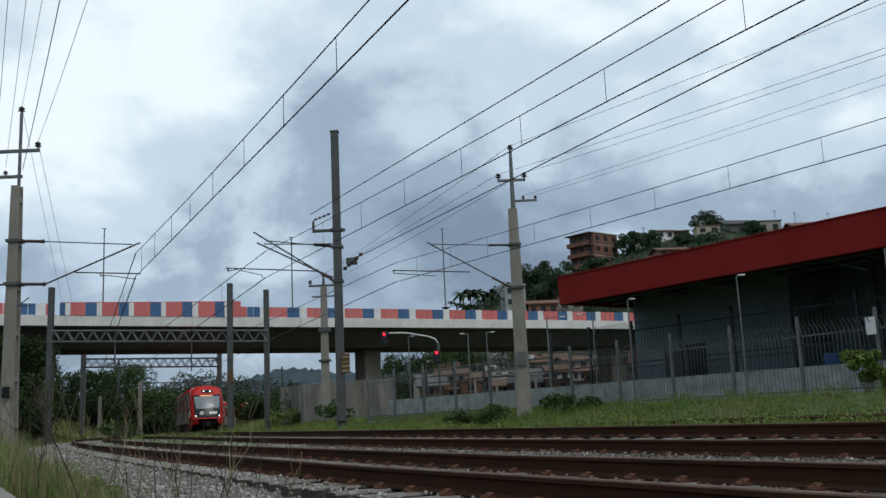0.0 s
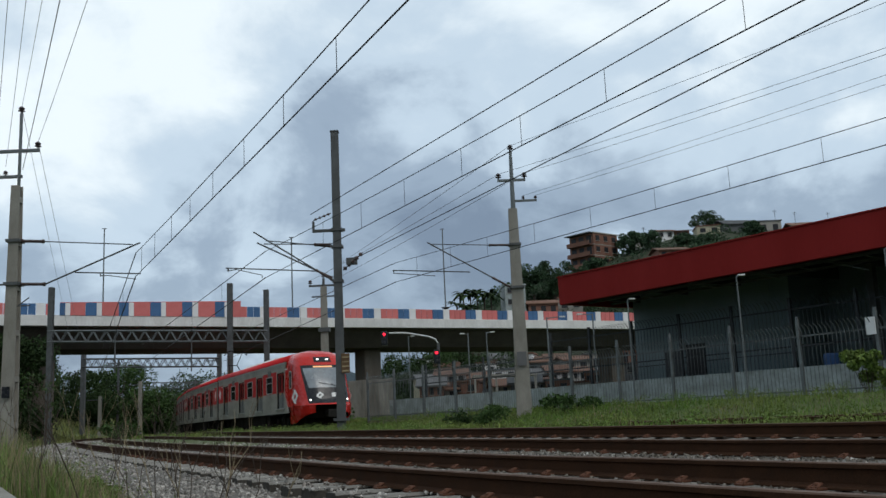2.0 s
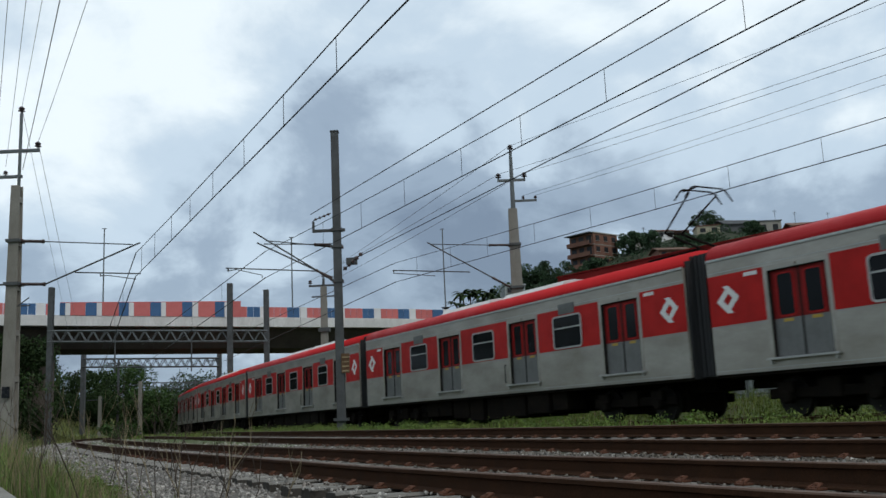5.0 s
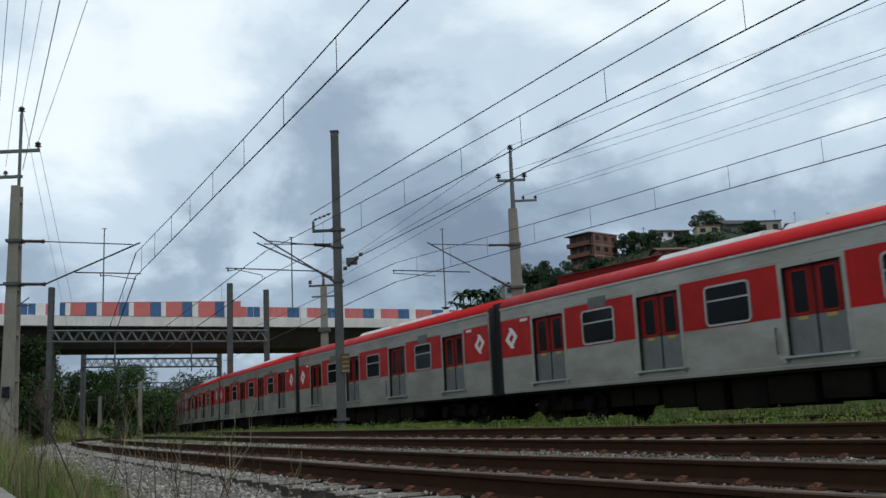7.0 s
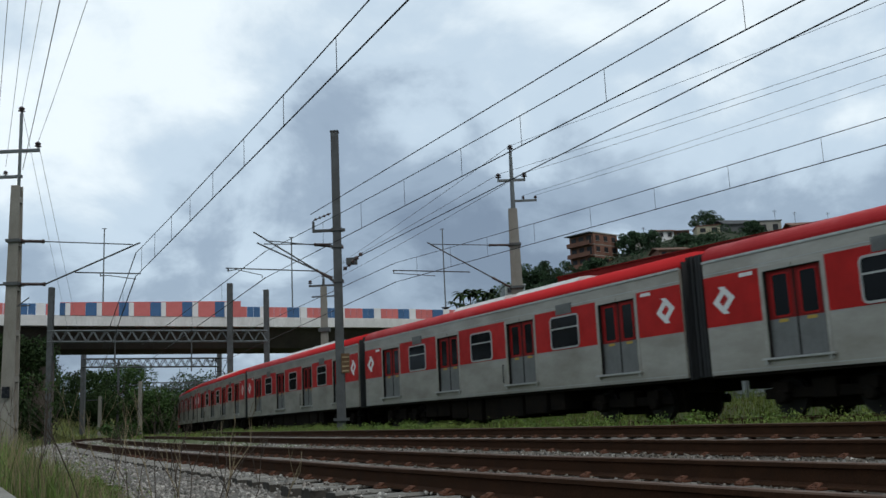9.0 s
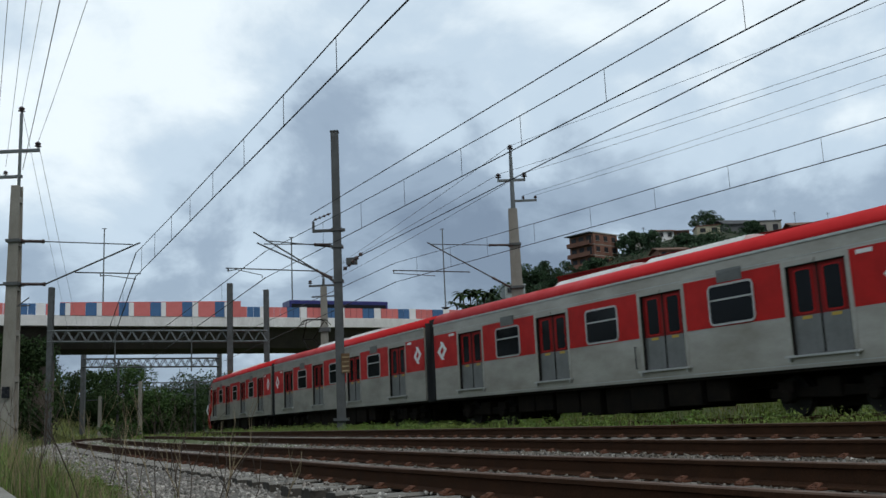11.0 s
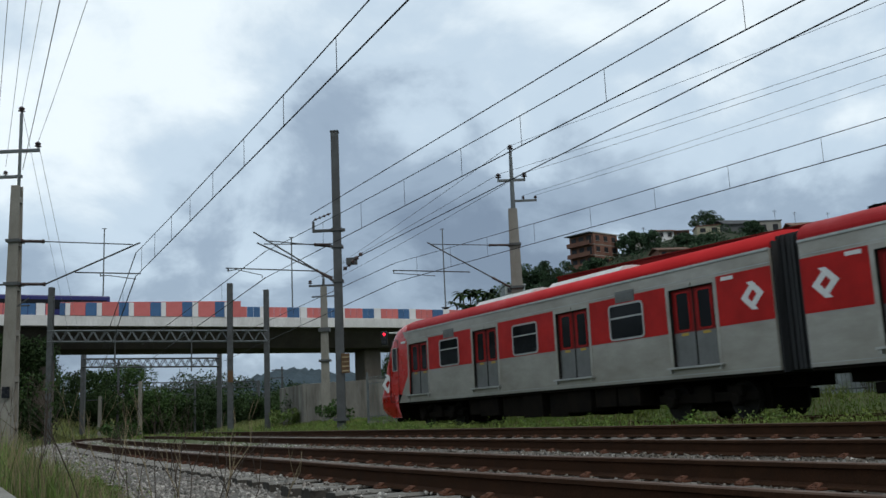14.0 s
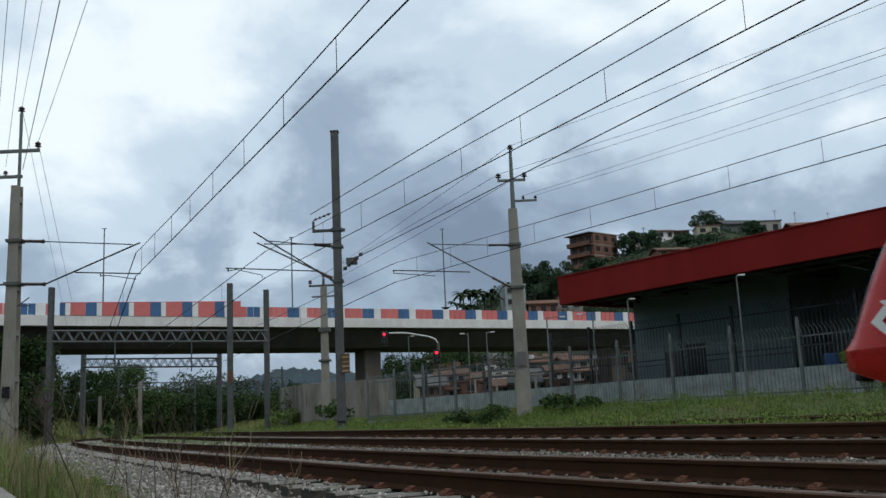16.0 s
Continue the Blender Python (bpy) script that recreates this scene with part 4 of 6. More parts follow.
    # added dark block in place of under-car shade; hides the grass behind
    box(bm, -1.75, 1.75, -0.62, 0.62, 0.2, 0.85)
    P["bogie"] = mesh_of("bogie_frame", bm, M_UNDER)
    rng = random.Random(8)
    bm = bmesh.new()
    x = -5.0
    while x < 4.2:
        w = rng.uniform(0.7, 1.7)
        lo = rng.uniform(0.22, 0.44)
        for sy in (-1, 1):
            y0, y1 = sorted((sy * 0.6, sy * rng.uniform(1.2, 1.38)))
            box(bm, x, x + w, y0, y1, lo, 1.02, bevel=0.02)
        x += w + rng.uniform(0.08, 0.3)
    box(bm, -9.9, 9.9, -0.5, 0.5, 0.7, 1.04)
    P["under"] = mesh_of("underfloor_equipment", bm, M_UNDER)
    bm = bmesh.new()
    prof = [(-1.02, 4.16), (-0.98, 4.28), (-0.80, 4.42), (-0.4, 4.48), (0.4, 4.48), (0.80, 4.42), (0.98, 4.28), (1.02, 4.16)]
    # one corrugated cover: ridges across the car, closed at both ends
    loops = []
    for i in range(37):
        lift = 0.018 if i % 2 else 0.0
        loops.append([bm.verts.new((-1.8 + i * 0.1, y, z + (lift if 0 < k < 7 else 0.0))) for k, (y, z) in enumerate(prof)])
    for a, b in zip(loops, loops[1:]):
        for k in range(7):
            bm.faces.new((a[k], b[k], b[k + 1], a[k + 1]))
    bm.faces.new(loops[0])
    bm.faces.new(loops[-1][::-1])
    bmesh.ops.recalc_face_normals(bm, faces=bm.faces)
    P["roof_unit"] = mesh_of("roof_unit", bm, M_RUBBERGREY)


def door(car, x, side):
    turn = Matrix.Rotation(0 if side < 0 else math.pi, 4, "Z")
    base = Matrix.Translation((x, side * 1.40, 0)) @ turn
    d = share("door", PARTS["door_frame"], car, Matrix.Translation((x, side * 1.50, 0)) @ turn)
    inner = Matrix.Translation((x, side * 1.50, 0)) @ turn
    for k in (-1, 1):
        m_ = inner.inverted() @ base @ Matrix.Translation((k * 0.388, 0, 0))
        share("door_leaf", PARTS["leaf_top"], d, m_)
        share("door_lower_panel", PARTS["leaf_low"], d, m_)
        share("window_trim", PARTS["leaf_frame"], d, m_ @ Matrix.Translation((0, -0.02, 2.735)))
        share("door_glass", PARTS["leaf_glass"], d, m_ @ Matrix.Translation((0, -0.021, 2.735)))
        share("sticker", PARTS["sticker"], d, m_ @ Matrix.Translation((0, -0.021, 2.15)))
    share("door_seal", PARTS["door_seal"], d, inner.inverted() @ base)
    share("door_jamb", PARTS["door_jamb"], d, Matrix())
    share("door_step", PARTS["step"], car, Matrix.Translation((x, side * 1.50, 0)) @ turn)


def side_panels(car, side, x0, x1, doors, windows, bare=()):
    """Steel skin of one side: panels between the doors, bands over and under them, the red belt."""
    y0, y1 = (-1.5, -1.43) if side < 0 else (1.43, 1.5)
    edges = [x0] + [e for c in sorted(doors) for e in (c - 0.80, c + 0.80)] + [x1]
    for a, b in zip(edges[::2], edges[1::2]):
        part("side_panel", boxes((a, b, y0, y1, 1.05, 3.83)), M_STEEL, car, "dusty stainless steel side")
    for c in doors:
        part("sill_panel", boxes((c - 0.80, c + 0.80, y0, y1, 1.05, 1.34)), M_STEEL, car)
        part("door_header", boxes((c - 0.80, c + 0.80, y0, y1, 3.32, 3.83)), M_STEEL, car)
    o0, o1 = (-1.506, -1.499) if side < 0 else (1.499, 1.506)
    for a, b in zip(edges[::2], edges[1::2]):
        a2, b2 = (a + 0.112 if a != x0 else a), (b - 0.112 if b != x1 else b)
        if b2 - a2 > 0.2:
            part("belt_panel", boxes((a2, b2, o0, o1, 2.21, 3.43)), M_RED, car, "red painted window belt")
    turn = Matrix.Rotation(0 if side < 0 else math.pi, 4, "Z")
    for w in windows:
        m_ = Matrix.Translation((w, side * 1.506, 2.735)) @ turn
        f = share("window_frame", PARTS["win_frame"], car, m_)
        share("window_pane", PARTS["win_glass"], f, Matrix.Translation((0, 0.004, 0)))
        share("window_bar", PARTS["win_bar"], f, Matrix())
    # gutter, weld lines
    g0, g1 = (-1.53, -1.49) if side < 0 else (1.49, 1.53)
    part("gutter", boxes((x0, x1, g0, g1, 3.79, 3.85), (x0, x1, *((-1.508, -1.5) if side < 0 else (1.5, 1.508)), 3.50, 3.515), (x0, x1, *((-1.506, -1.5) if side < 0 else (1.5, 1.506)), 1.12, 1.14)), M_ALU, car)


def pantograph(car, x):
    y = 0.0
    t = part("pantograph", boxes((x - 1.0, x + 1.0, -0.6, -0.5, 4.36, 4.43), (x - 1.0, x + 1.0, 0.5, 0.6, 4.36, 4.43), (x - 0.9, x - 0.8, -0.6, 0.6, 4.36, 4.44), (x + 0.8, x + 0.9, -0.6, 0.6, 4.36, 4.44)), M_UNDER, car, "black raised pantograph")
    zc = 6.13
    arm = rods(*[((x + 0.9, sy * 0.45, 4.45), (x - 0.55, sy * 0.3, 5.15), 0.035) for sy in (-1, 1)], *[((x - 0.55, sy * 0.3, 5.15), (x + 0.75, sy * 0.5, zc - 0.12), 0.025) for sy in (-1, 1)], ((x - 0.55, -0.34, 5.15), (x - 0.55, 0.34, 5.15), 0.03))
    part("pantograph_arm", arm, M_UNDER, t)
    head = bmesh.new()
    for dx in (0.55, 0.95):
        pts = [(-0.85, zc - 0.32), (-0.62, zc - 0.05), (-0.5, zc), (0.5, zc), (0.62, zc - 0.05), (0.85, zc - 0.32)]
        for (a, za), (b, zb) in zip(pts, pts[1:]):
            rod(head, (x + dx, a, za), (x + dx, b, zb), 0.022)
    for sy in (-0.5, 0.5):
        rod(head, (x + 0.5, sy, zc - 0.05), (x + 1.0, sy, zc - 0.05), 0.02)
    part("contact_strip", head, M_UNDER, t)
    ins = bmesh.new()
    for dx in (-0.8, 0.8):
        for sy in (-0.5, 0.5):
            lathe(ins, [(0.05, 4.2), (0.08, 4.26), (0.05, 4.3), (0.08, 4.33), (0.05, 4.37)], centre=(x + dx, sy, 0), sides=8)
    part("roof_insulator", ins, M_INSUL, t)


def running_gear(car, centres):
    share("underfloor_equipment", PARTS["under"], car, Matrix())
    for c in centres:
        b = share("bogie", PARTS["bogie"], car, Matrix.Translation((c, 0, 0)))
        for dx in (-1.15, 1.15):
            for sy in (-1, 1):
                share("wheel", PARTS["wheel"], b, Matrix.Translation((dx, sy * 0.82, 0.46)) @ Matrix.Rotation(0 if sy > 0 else math.pi, 4, "Z"))


def shell(car, x0, x1):
    """Inner body, floor and arched red roof."""
    part("body_core", boxes((x0, x1, -1.36, 1.36, 1.06, 3.82)), M_BLACK, car)
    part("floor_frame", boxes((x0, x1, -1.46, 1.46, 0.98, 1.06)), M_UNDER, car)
    bm = bmesh.new()
    extrude_section(bm, roof_section(1.5, 3.835, 0.50, 24), x0, x1)
    part("roof", bm, M_ROOFRED, car, "bright red arched roof", smooth=True)


def gangway(car, x, sign):
    """Dark corrugated half of the gangway at a car's end."""
    bm = bmesh.new()
    for i in range(5):
        a = x + sign * i * 0.08
        w = 1.18 if i % 2 else 1.24
        x0, x1 = sorted((a, a + sign * 0.08))
        box(bm, x0, x1, -w, w, 1.05, 4.12)
    part("gangway", bm, M_BELLOWS, car, "dark rubber gangway bellows")
    part("end_frame", boxes((min(x, x + sign * 0.05), max(x, x + sign * 0.05), -1.42, 1.42, 1.0, 4.0)), M_BELLOWS, car)


MID_DOORS = (-7.455, -2.485, 2.485, 7.455)
MID_WINDOWS = (-4.97, 0.0, 4.97)


def middle_car(panto):
    car = thing("train_car", "silver commuter train car with red window belt and red roof", "train car", "cars of the passing train")
    shell(car, -10.1, 10.1)
    for side in (-1, 1):
        side_panels(car, side, -10.1, 10.1, MID_DOORS, MID_WINDOWS)
        turn = Matrix.Rotation(0 if side < 0 else math.pi, 4, "Z")
        for d in MID_DOORS:
            door(car, d, side)
        for x, flip in ((-9.49, 1), (9.49, -1)):
            share("emblem", PARTS["emblem"], car, Matrix.Translation((x, side * 1.507, 2.82)) @ turn)
            share("number_bar", PARTS["plate"], car, Matrix.Translation((x - math.copysign(0.75, x), side * 1.507, 3.34)) @ turn)
        for x in (-4.97, 4.97):
            share("vent_grille", PARTS["vent"], car, Matrix.Translation((x, side * 1.507, 3.42)) @ turn)
        share("handrail", PARTS["handrail"], car, Matrix.Translation((2.485 + side * 1.08, side * 1.507, 0)) @ turn)
    running_gear(car, (-7.2, 7.2))
    gangway(car, -10.1, -1)
    gangway(car, 10.1, 1)
    for x in ((-2.2, 2.3) if panto else (-1.1, 3.2)):
        share("roof_unit", PARTS["roof_unit"], car, Matrix.Translation((x, 0, 0)))
    if panto:
        pantograph(car, panto)
    return car


CAB_DOORS = (-7.455, -2.37, 2.71, 7.80)
CAB_WINDOWS = (-4.91, 0.17, 5.25)


def nose_surface(z, a, grow=0.0):
    """A place on the cab's skin: height z, and a from -1 (one side) over 0 (front) to 1."""
    keys_z = [0.42, 0.9, 1.35, 1.62, 2.2, 2.7, 3.2, 3.6, 3.95, 4.22, 4.38, 4.43]
    front = [12.0, 12.42, 12.45, 12.2, 11.9, 11.62, 11.3, 11.0, 10.7, 10.3, 9.7, 9.1]
    width = [1.42, 1.5, 1.51, 1.51, 1.505, 1.5, 1.49, 1.45, 1.36, 1.12, 0.72, 0.3]
    f, w = float(np.interp(z, keys_z, front)), float(np.interp(z, keys_z, width))
    ang = a * math.pi / 2
    c, s_ = math.cos(ang), math.sin(ang)
    reach = f - 8.55
    x = 8.55 + (reach + grow) * abs(c) ** 0.42
    y = (w + grow) * math.copysign(abs(s_) ** 0.68, s_)
    return Vector((x, y, z + (grow if z > 4.1 else 0)))


def skin_patch(rows, n, z_lo, z_hi, a_of, grow):
    """A patch of the cab's skin between two heights; a_of gives the limits at a height."""
    bm = bmesh.new()
    grid = []
    for i in range(rows + 1):
        z = z_lo + (z_hi - z_lo) * i / rows
        lo, hi = a_of(z)
        grid.append([bm.verts.new(nose_surface(z, lo + (hi - lo) * k / n, grow)) for k in range(n + 1)])
    for i in range(rows):
        for k in range(n):
            bm.faces.new((grid[i][k], grid[i][k + 1], grid[i + 1][k + 1], grid[i + 1][k]))
    return bm


def cab_car(tail):
    label = "silver driving car with sloping red cab and black windscreen"
    car = thing("driving_car", label, "train car", "cars of the passing train")
    shell(car, -10.1, 8.75)
    for side in (-1, 1):
        side_panels(car, side, -10.1, 8.67, CAB_DOORS, CAB_WINDOWS)
        turn = Matrix.Rotation(0 if side < 0 else math.pi, 4, "Z")
        for d in CAB_DOORS:
            door(car, d, side)
        share("emblem", PARTS["emblem"], car, Matrix.Translation((-9.49, side * 1.507, 2.82)) @ turn)
        share("number_bar", PARTS["plate"], car, Matrix.Translation((-8.74, side * 1.507, 3.34)) @ turn)
        for x in (-4.9, 5.25):
            share("vent_grille", PARTS["vent"], car, Matrix.Translation((x, side * 1.507, 3.42)) @ turn)
        # cab side: window, door joint and emblem
        f = part("cab_window", frame_ring(0.44, 0.96, 0.04, 0.03, 0.06), M_ALU, car)
        f.matrix_basis = Matrix.Translation((9.88, side * 1.50, 2.81)) @ turn
        part("cab_pane", boxes((-0.18, 0.18, -0.01, 0, -0.44, 0.44)), M_GLASS, f)
        share("emblem", PARTS["emblem"], car, Matrix.Translation((10.68, side * 1.49, 1.88)) @ turn @ Matrix.Rotation(radians(10), 4, "Z") @ Matrix.Diagonal((1.1, 1, 1.15, 1)))
        share("number_bar", PARTS["plate"], car, Matrix.Translation((9.05, side * 1.512, 3.44)) @ turn)
        # steel triangle that runs on under the cab's edge, cab door joint
        bm = bmesh.new()
        tri = [(8.6, 1.05), (9.55, 1.05), (8.68, 2.13), (8.6, 2.15)]
        lo = [bm.verts.new((x, side * 1.49, z)) for x, z in tri]
        hi = [bm.verts.new((x, side * 1.522, z)) for x, z in tri]
        bm.faces.new(lo)
        bm.faces.new(hi[::-1])
        for i in range(len(tri)):
            j = (i + 1) % len(tri)
            bm.faces.new((lo[i], hi[i], hi[j], lo[j]))
        bmesh.ops.recalc_face_normals(bm, faces=bm.faces)
        part("steel_corner", bm, M_STEEL, car)
        f = part("cab_door_joint", frame_ring(0.82, 2.5, 0.018, 0.02, 0.05), M_BLACK, car)
        f.matrix_basis = Matrix.Translation((9.98, side * 1.493, 2.35)) @ turn
        # steel corner that runs on over the cab door
        bm = bmesh.new()
        y0 = side * 1.46
        q = [(8.6, 3.42), (8.68, 3.42), (9.07, 3.84), (8.6, 3.84)]
        lo = [bm.verts.new((x, y0, z)) for x, z in q]
        hi = [bm.verts.new((x, side * 1.516, z)) for x, z in q]
        bm.faces.new(lo)
        bm.faces.new(hi[::-1])
        for i in range(len(q)):
            j = (i + 1) % len(q)
            bm.faces.new((lo[i], hi[i], hi[j], lo[j]))
        bmesh.ops.recalc_face_normals(bm, faces=bm.faces)
        part("steel_corner", bm, M_STEEL, car)
    # cab skin, with the coupler opening left free below
    bm = skin_patch(26, 40, 1.38, 4.43, lambda z: (-1, 1), 0)
    part("cab_shell", bm, M_NOSE, car, "glossy red moulded cab", smooth=True)
    for s_ in (-1, 1):
        bm = skin_patch(16, 18, 0.46, 1.38, lambda z: (s_ * 0.968, s_ * (0.27 if z > 0.96 else 0.27 + 0.58 * ((0.96 - z) / 0.5) ** 0.55)), 0)
        bmesh.ops.solidify(bm, geom=bm.faces[:], thickness=0.04)
        part("bumper_skirt", bm, M_NOSE, car, smooth=True)
    # solid near-black block fills the opening, standing in for the shade inside
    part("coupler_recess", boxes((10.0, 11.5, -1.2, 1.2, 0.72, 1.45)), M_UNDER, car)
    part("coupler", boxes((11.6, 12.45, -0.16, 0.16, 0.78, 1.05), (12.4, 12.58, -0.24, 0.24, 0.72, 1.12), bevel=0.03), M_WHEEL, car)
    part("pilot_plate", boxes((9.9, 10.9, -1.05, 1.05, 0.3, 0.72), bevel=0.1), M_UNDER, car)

    def mask(z):
        h = 0.43 + 0.10 * (z - 1.5) / 2.0
        return (-h, h)

    part("black_mask", skin_patch(22, 26, 1.46, 3.52, mask, 0.006), M_BLACK, car, "gloss black front panel", smooth=True)

    def pane(z):
        h = 0.36 + 0.10 * (z - 2.3) / 1.1
        return (-h, h)

    part("windscreen", skin_patch(12, 22, 2.28, 3.36, pane, 0.012), M_SCREEN, car, "windscreen with pale sky reflection painted in", smooth=True)
    part("destination_display", skin_patch(2, 10, 3.38, 3.47, lambda z: (-0.17, 0.12), 0.016), M_AMBER, car)
    part("lamp_box", skin_patch(4, 8, 3.68, 3.98, lambda z: (-0.13, 0.13), 0.012), M_BLACK, car)
    for s_ in (-1, 1):
        for z, a, r in ((1.64, 0.36, 0.055), (3.83, 0.055, 0.06)):
            p = nose_surface(z, s_ * a, 0.012)
            n = (nose_surface(z, s_ * a, 0.5) - nose_surface(z, s_ * a, 0.0)).normalized()
            bm = bmesh.new()
            lathe(bm, [(r, 0), (r, 0.012), (r * 0.7, 0.03)], m=Matrix.Translation(p) @ n.to_track_quat("Z", "Y").to_matrix().to_4x4())
            part("headlamp", bm, M_BLACK if tail else M_LAMP, car)
    # emblem and name bar on the black panel
    p = nose_surface(1.88, -0.13, 0.02)
    across = (nose_surface(1.88, -0.08, 0.02) - nose_surface(1.88, -0.18, 0.02)).normalized()
    upward = (nose_surface(1.98, -0.13, 0.02) - nose_surface(1.78, -0.13, 0.02)).normalized()
    out = across.cross(upward).normalized()
    upward = out.cross(across)
    m_ = Matrix((across, -out, upward)).transposed().to_4x4()
    share("front_emblem", PARTS["emblem"], car, Matrix.Translation(p) @ m_ @ Matrix.Diagonal((0.62, 1, 0.6, 1)))
    for i in range(4):
        a = 0.015 + i * 0.062
        part("name_bar", skin_patch(2, 3, 1.78, 1.99, lambda z: (a, a + 0.05), 0.016), M_WHITE, car)
    part("wiper", rods((nose_surface(2.3, 0.2, 0.05), nose_surface(2.55, -0.1, 0.04), 0.018), (nose_surface(2.28, 0.14, 0.05), nose_surface(2.48, 0.02, 0.05), 0.014)), M_BLACK, car)
    running_gear(car, (-7.2, 7.0))
    gangway(car, -10.1, -1)
    for x in (-2.3, 2.3):
        share("roof_unit", PARTS["roof_unit"], car, Matrix.Translation((x, 0, 0)))
    return car


train_parts()
CARS = [cab_car(False), middle_car(8.8), middle_car(0.0), middle_car(0.0), middle_car(0.0), middle_car(0.0), middle_car(-7.9), cab_car(True)]


def build_bus():
    t = thing("city_bus", "dark blue city bus crossing the bridge", "bus")
    part("body", boxes((-5.6, 5.6, -1.25, 1.25, 0.35, 2.62), bevel=0.12), M_BUS, t)
    part("window_band", boxes((-5.3, 5.4, -1.27, 1.27, 1.3, 2.2)), M_GLASS, t)
    part("roof_hatch", boxes((-3.2, -2.2, -0.5, 0.5, 2.62, 2.7), (1.2, 2.6, -0.5, 0.5, 2.62, 2.7), bevel=0.03), M_RUBBERGREY, t)
    for x in (-3.6, 3.4):
        for s_ in (-1, 1):
            bm = bmesh.new()
            lathe(bm, [(0.3, -0.14), (0.48, -0.14), (0.5, -0.1), (0.5, 0.1), (0.48, 0.14), (0.3, 0.14)], m=Matrix.Translation((x, s_ * 1.1, 0.5)) @ Matrix.Rotation(radians(90), 4, "X"), sides=18)
            part("wheel", bm, M_BELLOWS, t)
    return t


BUS = build_bus()


# ---------------------------------------------------------------- sleepers, clips, stones
def build_sleepers():
    bm = bmesh.new()
    top = [(-1.4, 0.0), (-0.5, 0.0), (-0.3, -0.025), (0.3, -0.025), (0.5, 0.0), (1.4, 0.0)]
    rings = []
    for o, dz in top:
        rings.append([bm.verts.new((o, x, z + dz)) for x, z in ((-0.14, -0.2), (0.14, -0.2), (0.115, -0.02), (0.09, 0.0), (-0.09, 0.0), (-0.115, -0.02))])
    for a, b in zip(rings, rings[1:]):
        for i in range(6):
            j = (i + 1) % 6
            bm.faces.new((a[i], b[i], b[j], a[j]))
    bm.faces.new(rings[0])
    bm.faces.new(rings[-1][::-1])
    bmesh.ops.recalc_face_normals(bm, faces=bm.faces)
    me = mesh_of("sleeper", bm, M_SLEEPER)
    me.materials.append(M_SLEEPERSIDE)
    # upward faces stay pale, all others take the painted shade
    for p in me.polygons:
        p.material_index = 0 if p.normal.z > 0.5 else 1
    bm = boxes((-0.05, 0.05, -0.045, 0.045, 0, 0.018), bevel=0.005)
    for y in (-0.035, 0.0, 0.035):
        rod(bm, (-0.04, y, 0.016), (0.025, y * 0.6, 0.042), 0.010, 0.010, 6)
    lathe(bm, [(0.02, 0.016), (0.02, 0.04), (0.012, 0.05)], sides=8)
    clip = mesh_of("rail_clip", bm, M_CLIP)
    rng = random.Random(3)
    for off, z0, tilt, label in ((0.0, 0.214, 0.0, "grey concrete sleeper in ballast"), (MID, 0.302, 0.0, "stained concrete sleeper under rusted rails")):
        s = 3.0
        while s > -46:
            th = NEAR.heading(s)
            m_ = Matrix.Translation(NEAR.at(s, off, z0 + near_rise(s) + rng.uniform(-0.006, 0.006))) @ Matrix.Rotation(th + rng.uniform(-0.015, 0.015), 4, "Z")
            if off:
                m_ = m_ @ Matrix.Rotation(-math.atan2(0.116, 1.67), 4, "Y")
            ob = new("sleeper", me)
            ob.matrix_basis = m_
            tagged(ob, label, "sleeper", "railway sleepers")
            if s > -22:
                for o, f in ((-0.96, 1), (-0.71, -1), (0.71, 1), (0.96, -1)):
                    share("rail_clip", clip, ob, Matrix.Translation((o, 0, 0.0)) @ Matrix.Rotation(0 if f > 0 else math.pi, 4, "Z"))
            s -= 0.62


build_sleepers()


def stone_mesh(name, pts, sizes, material, rng):
    """Many small angular stones joined as one."""
    base = np.array([(1, 0, 0), (-1, 0, 0), (0, 1, 0), (0, -1, 0), (0, 0, 1), (0, 0, -1)], float)
    tri = [(0, 2, 4), (2, 1, 4), (1, 3, 4), (3, 0, 4), (2, 0, 5), (1, 2, 5), (3, 1, 5), (0, 3, 5)]
    n = len(pts)
    q = rng.normal(size=(n, 3, 3))
    rot = np.linalg.qr(q)[0]
    shape = base[None] * rng.uniform(0.55, 1.0, (n, 6, 1)) * np.array(sizes)[:, None, None] * rng.uniform(0.7, 1.2, (n, 1, 3))
    v = np.einsum("nij,nkj->nki", rot, shape) + np.array(pts)[:, None, :]
    faces = (np.array(tri)[None] + (np.arange(n) * 6)[:, None, None]).reshape(-1, 3)
    return raw(name, v.reshape(-1, 3).tolist(), faces.tolist(), material)


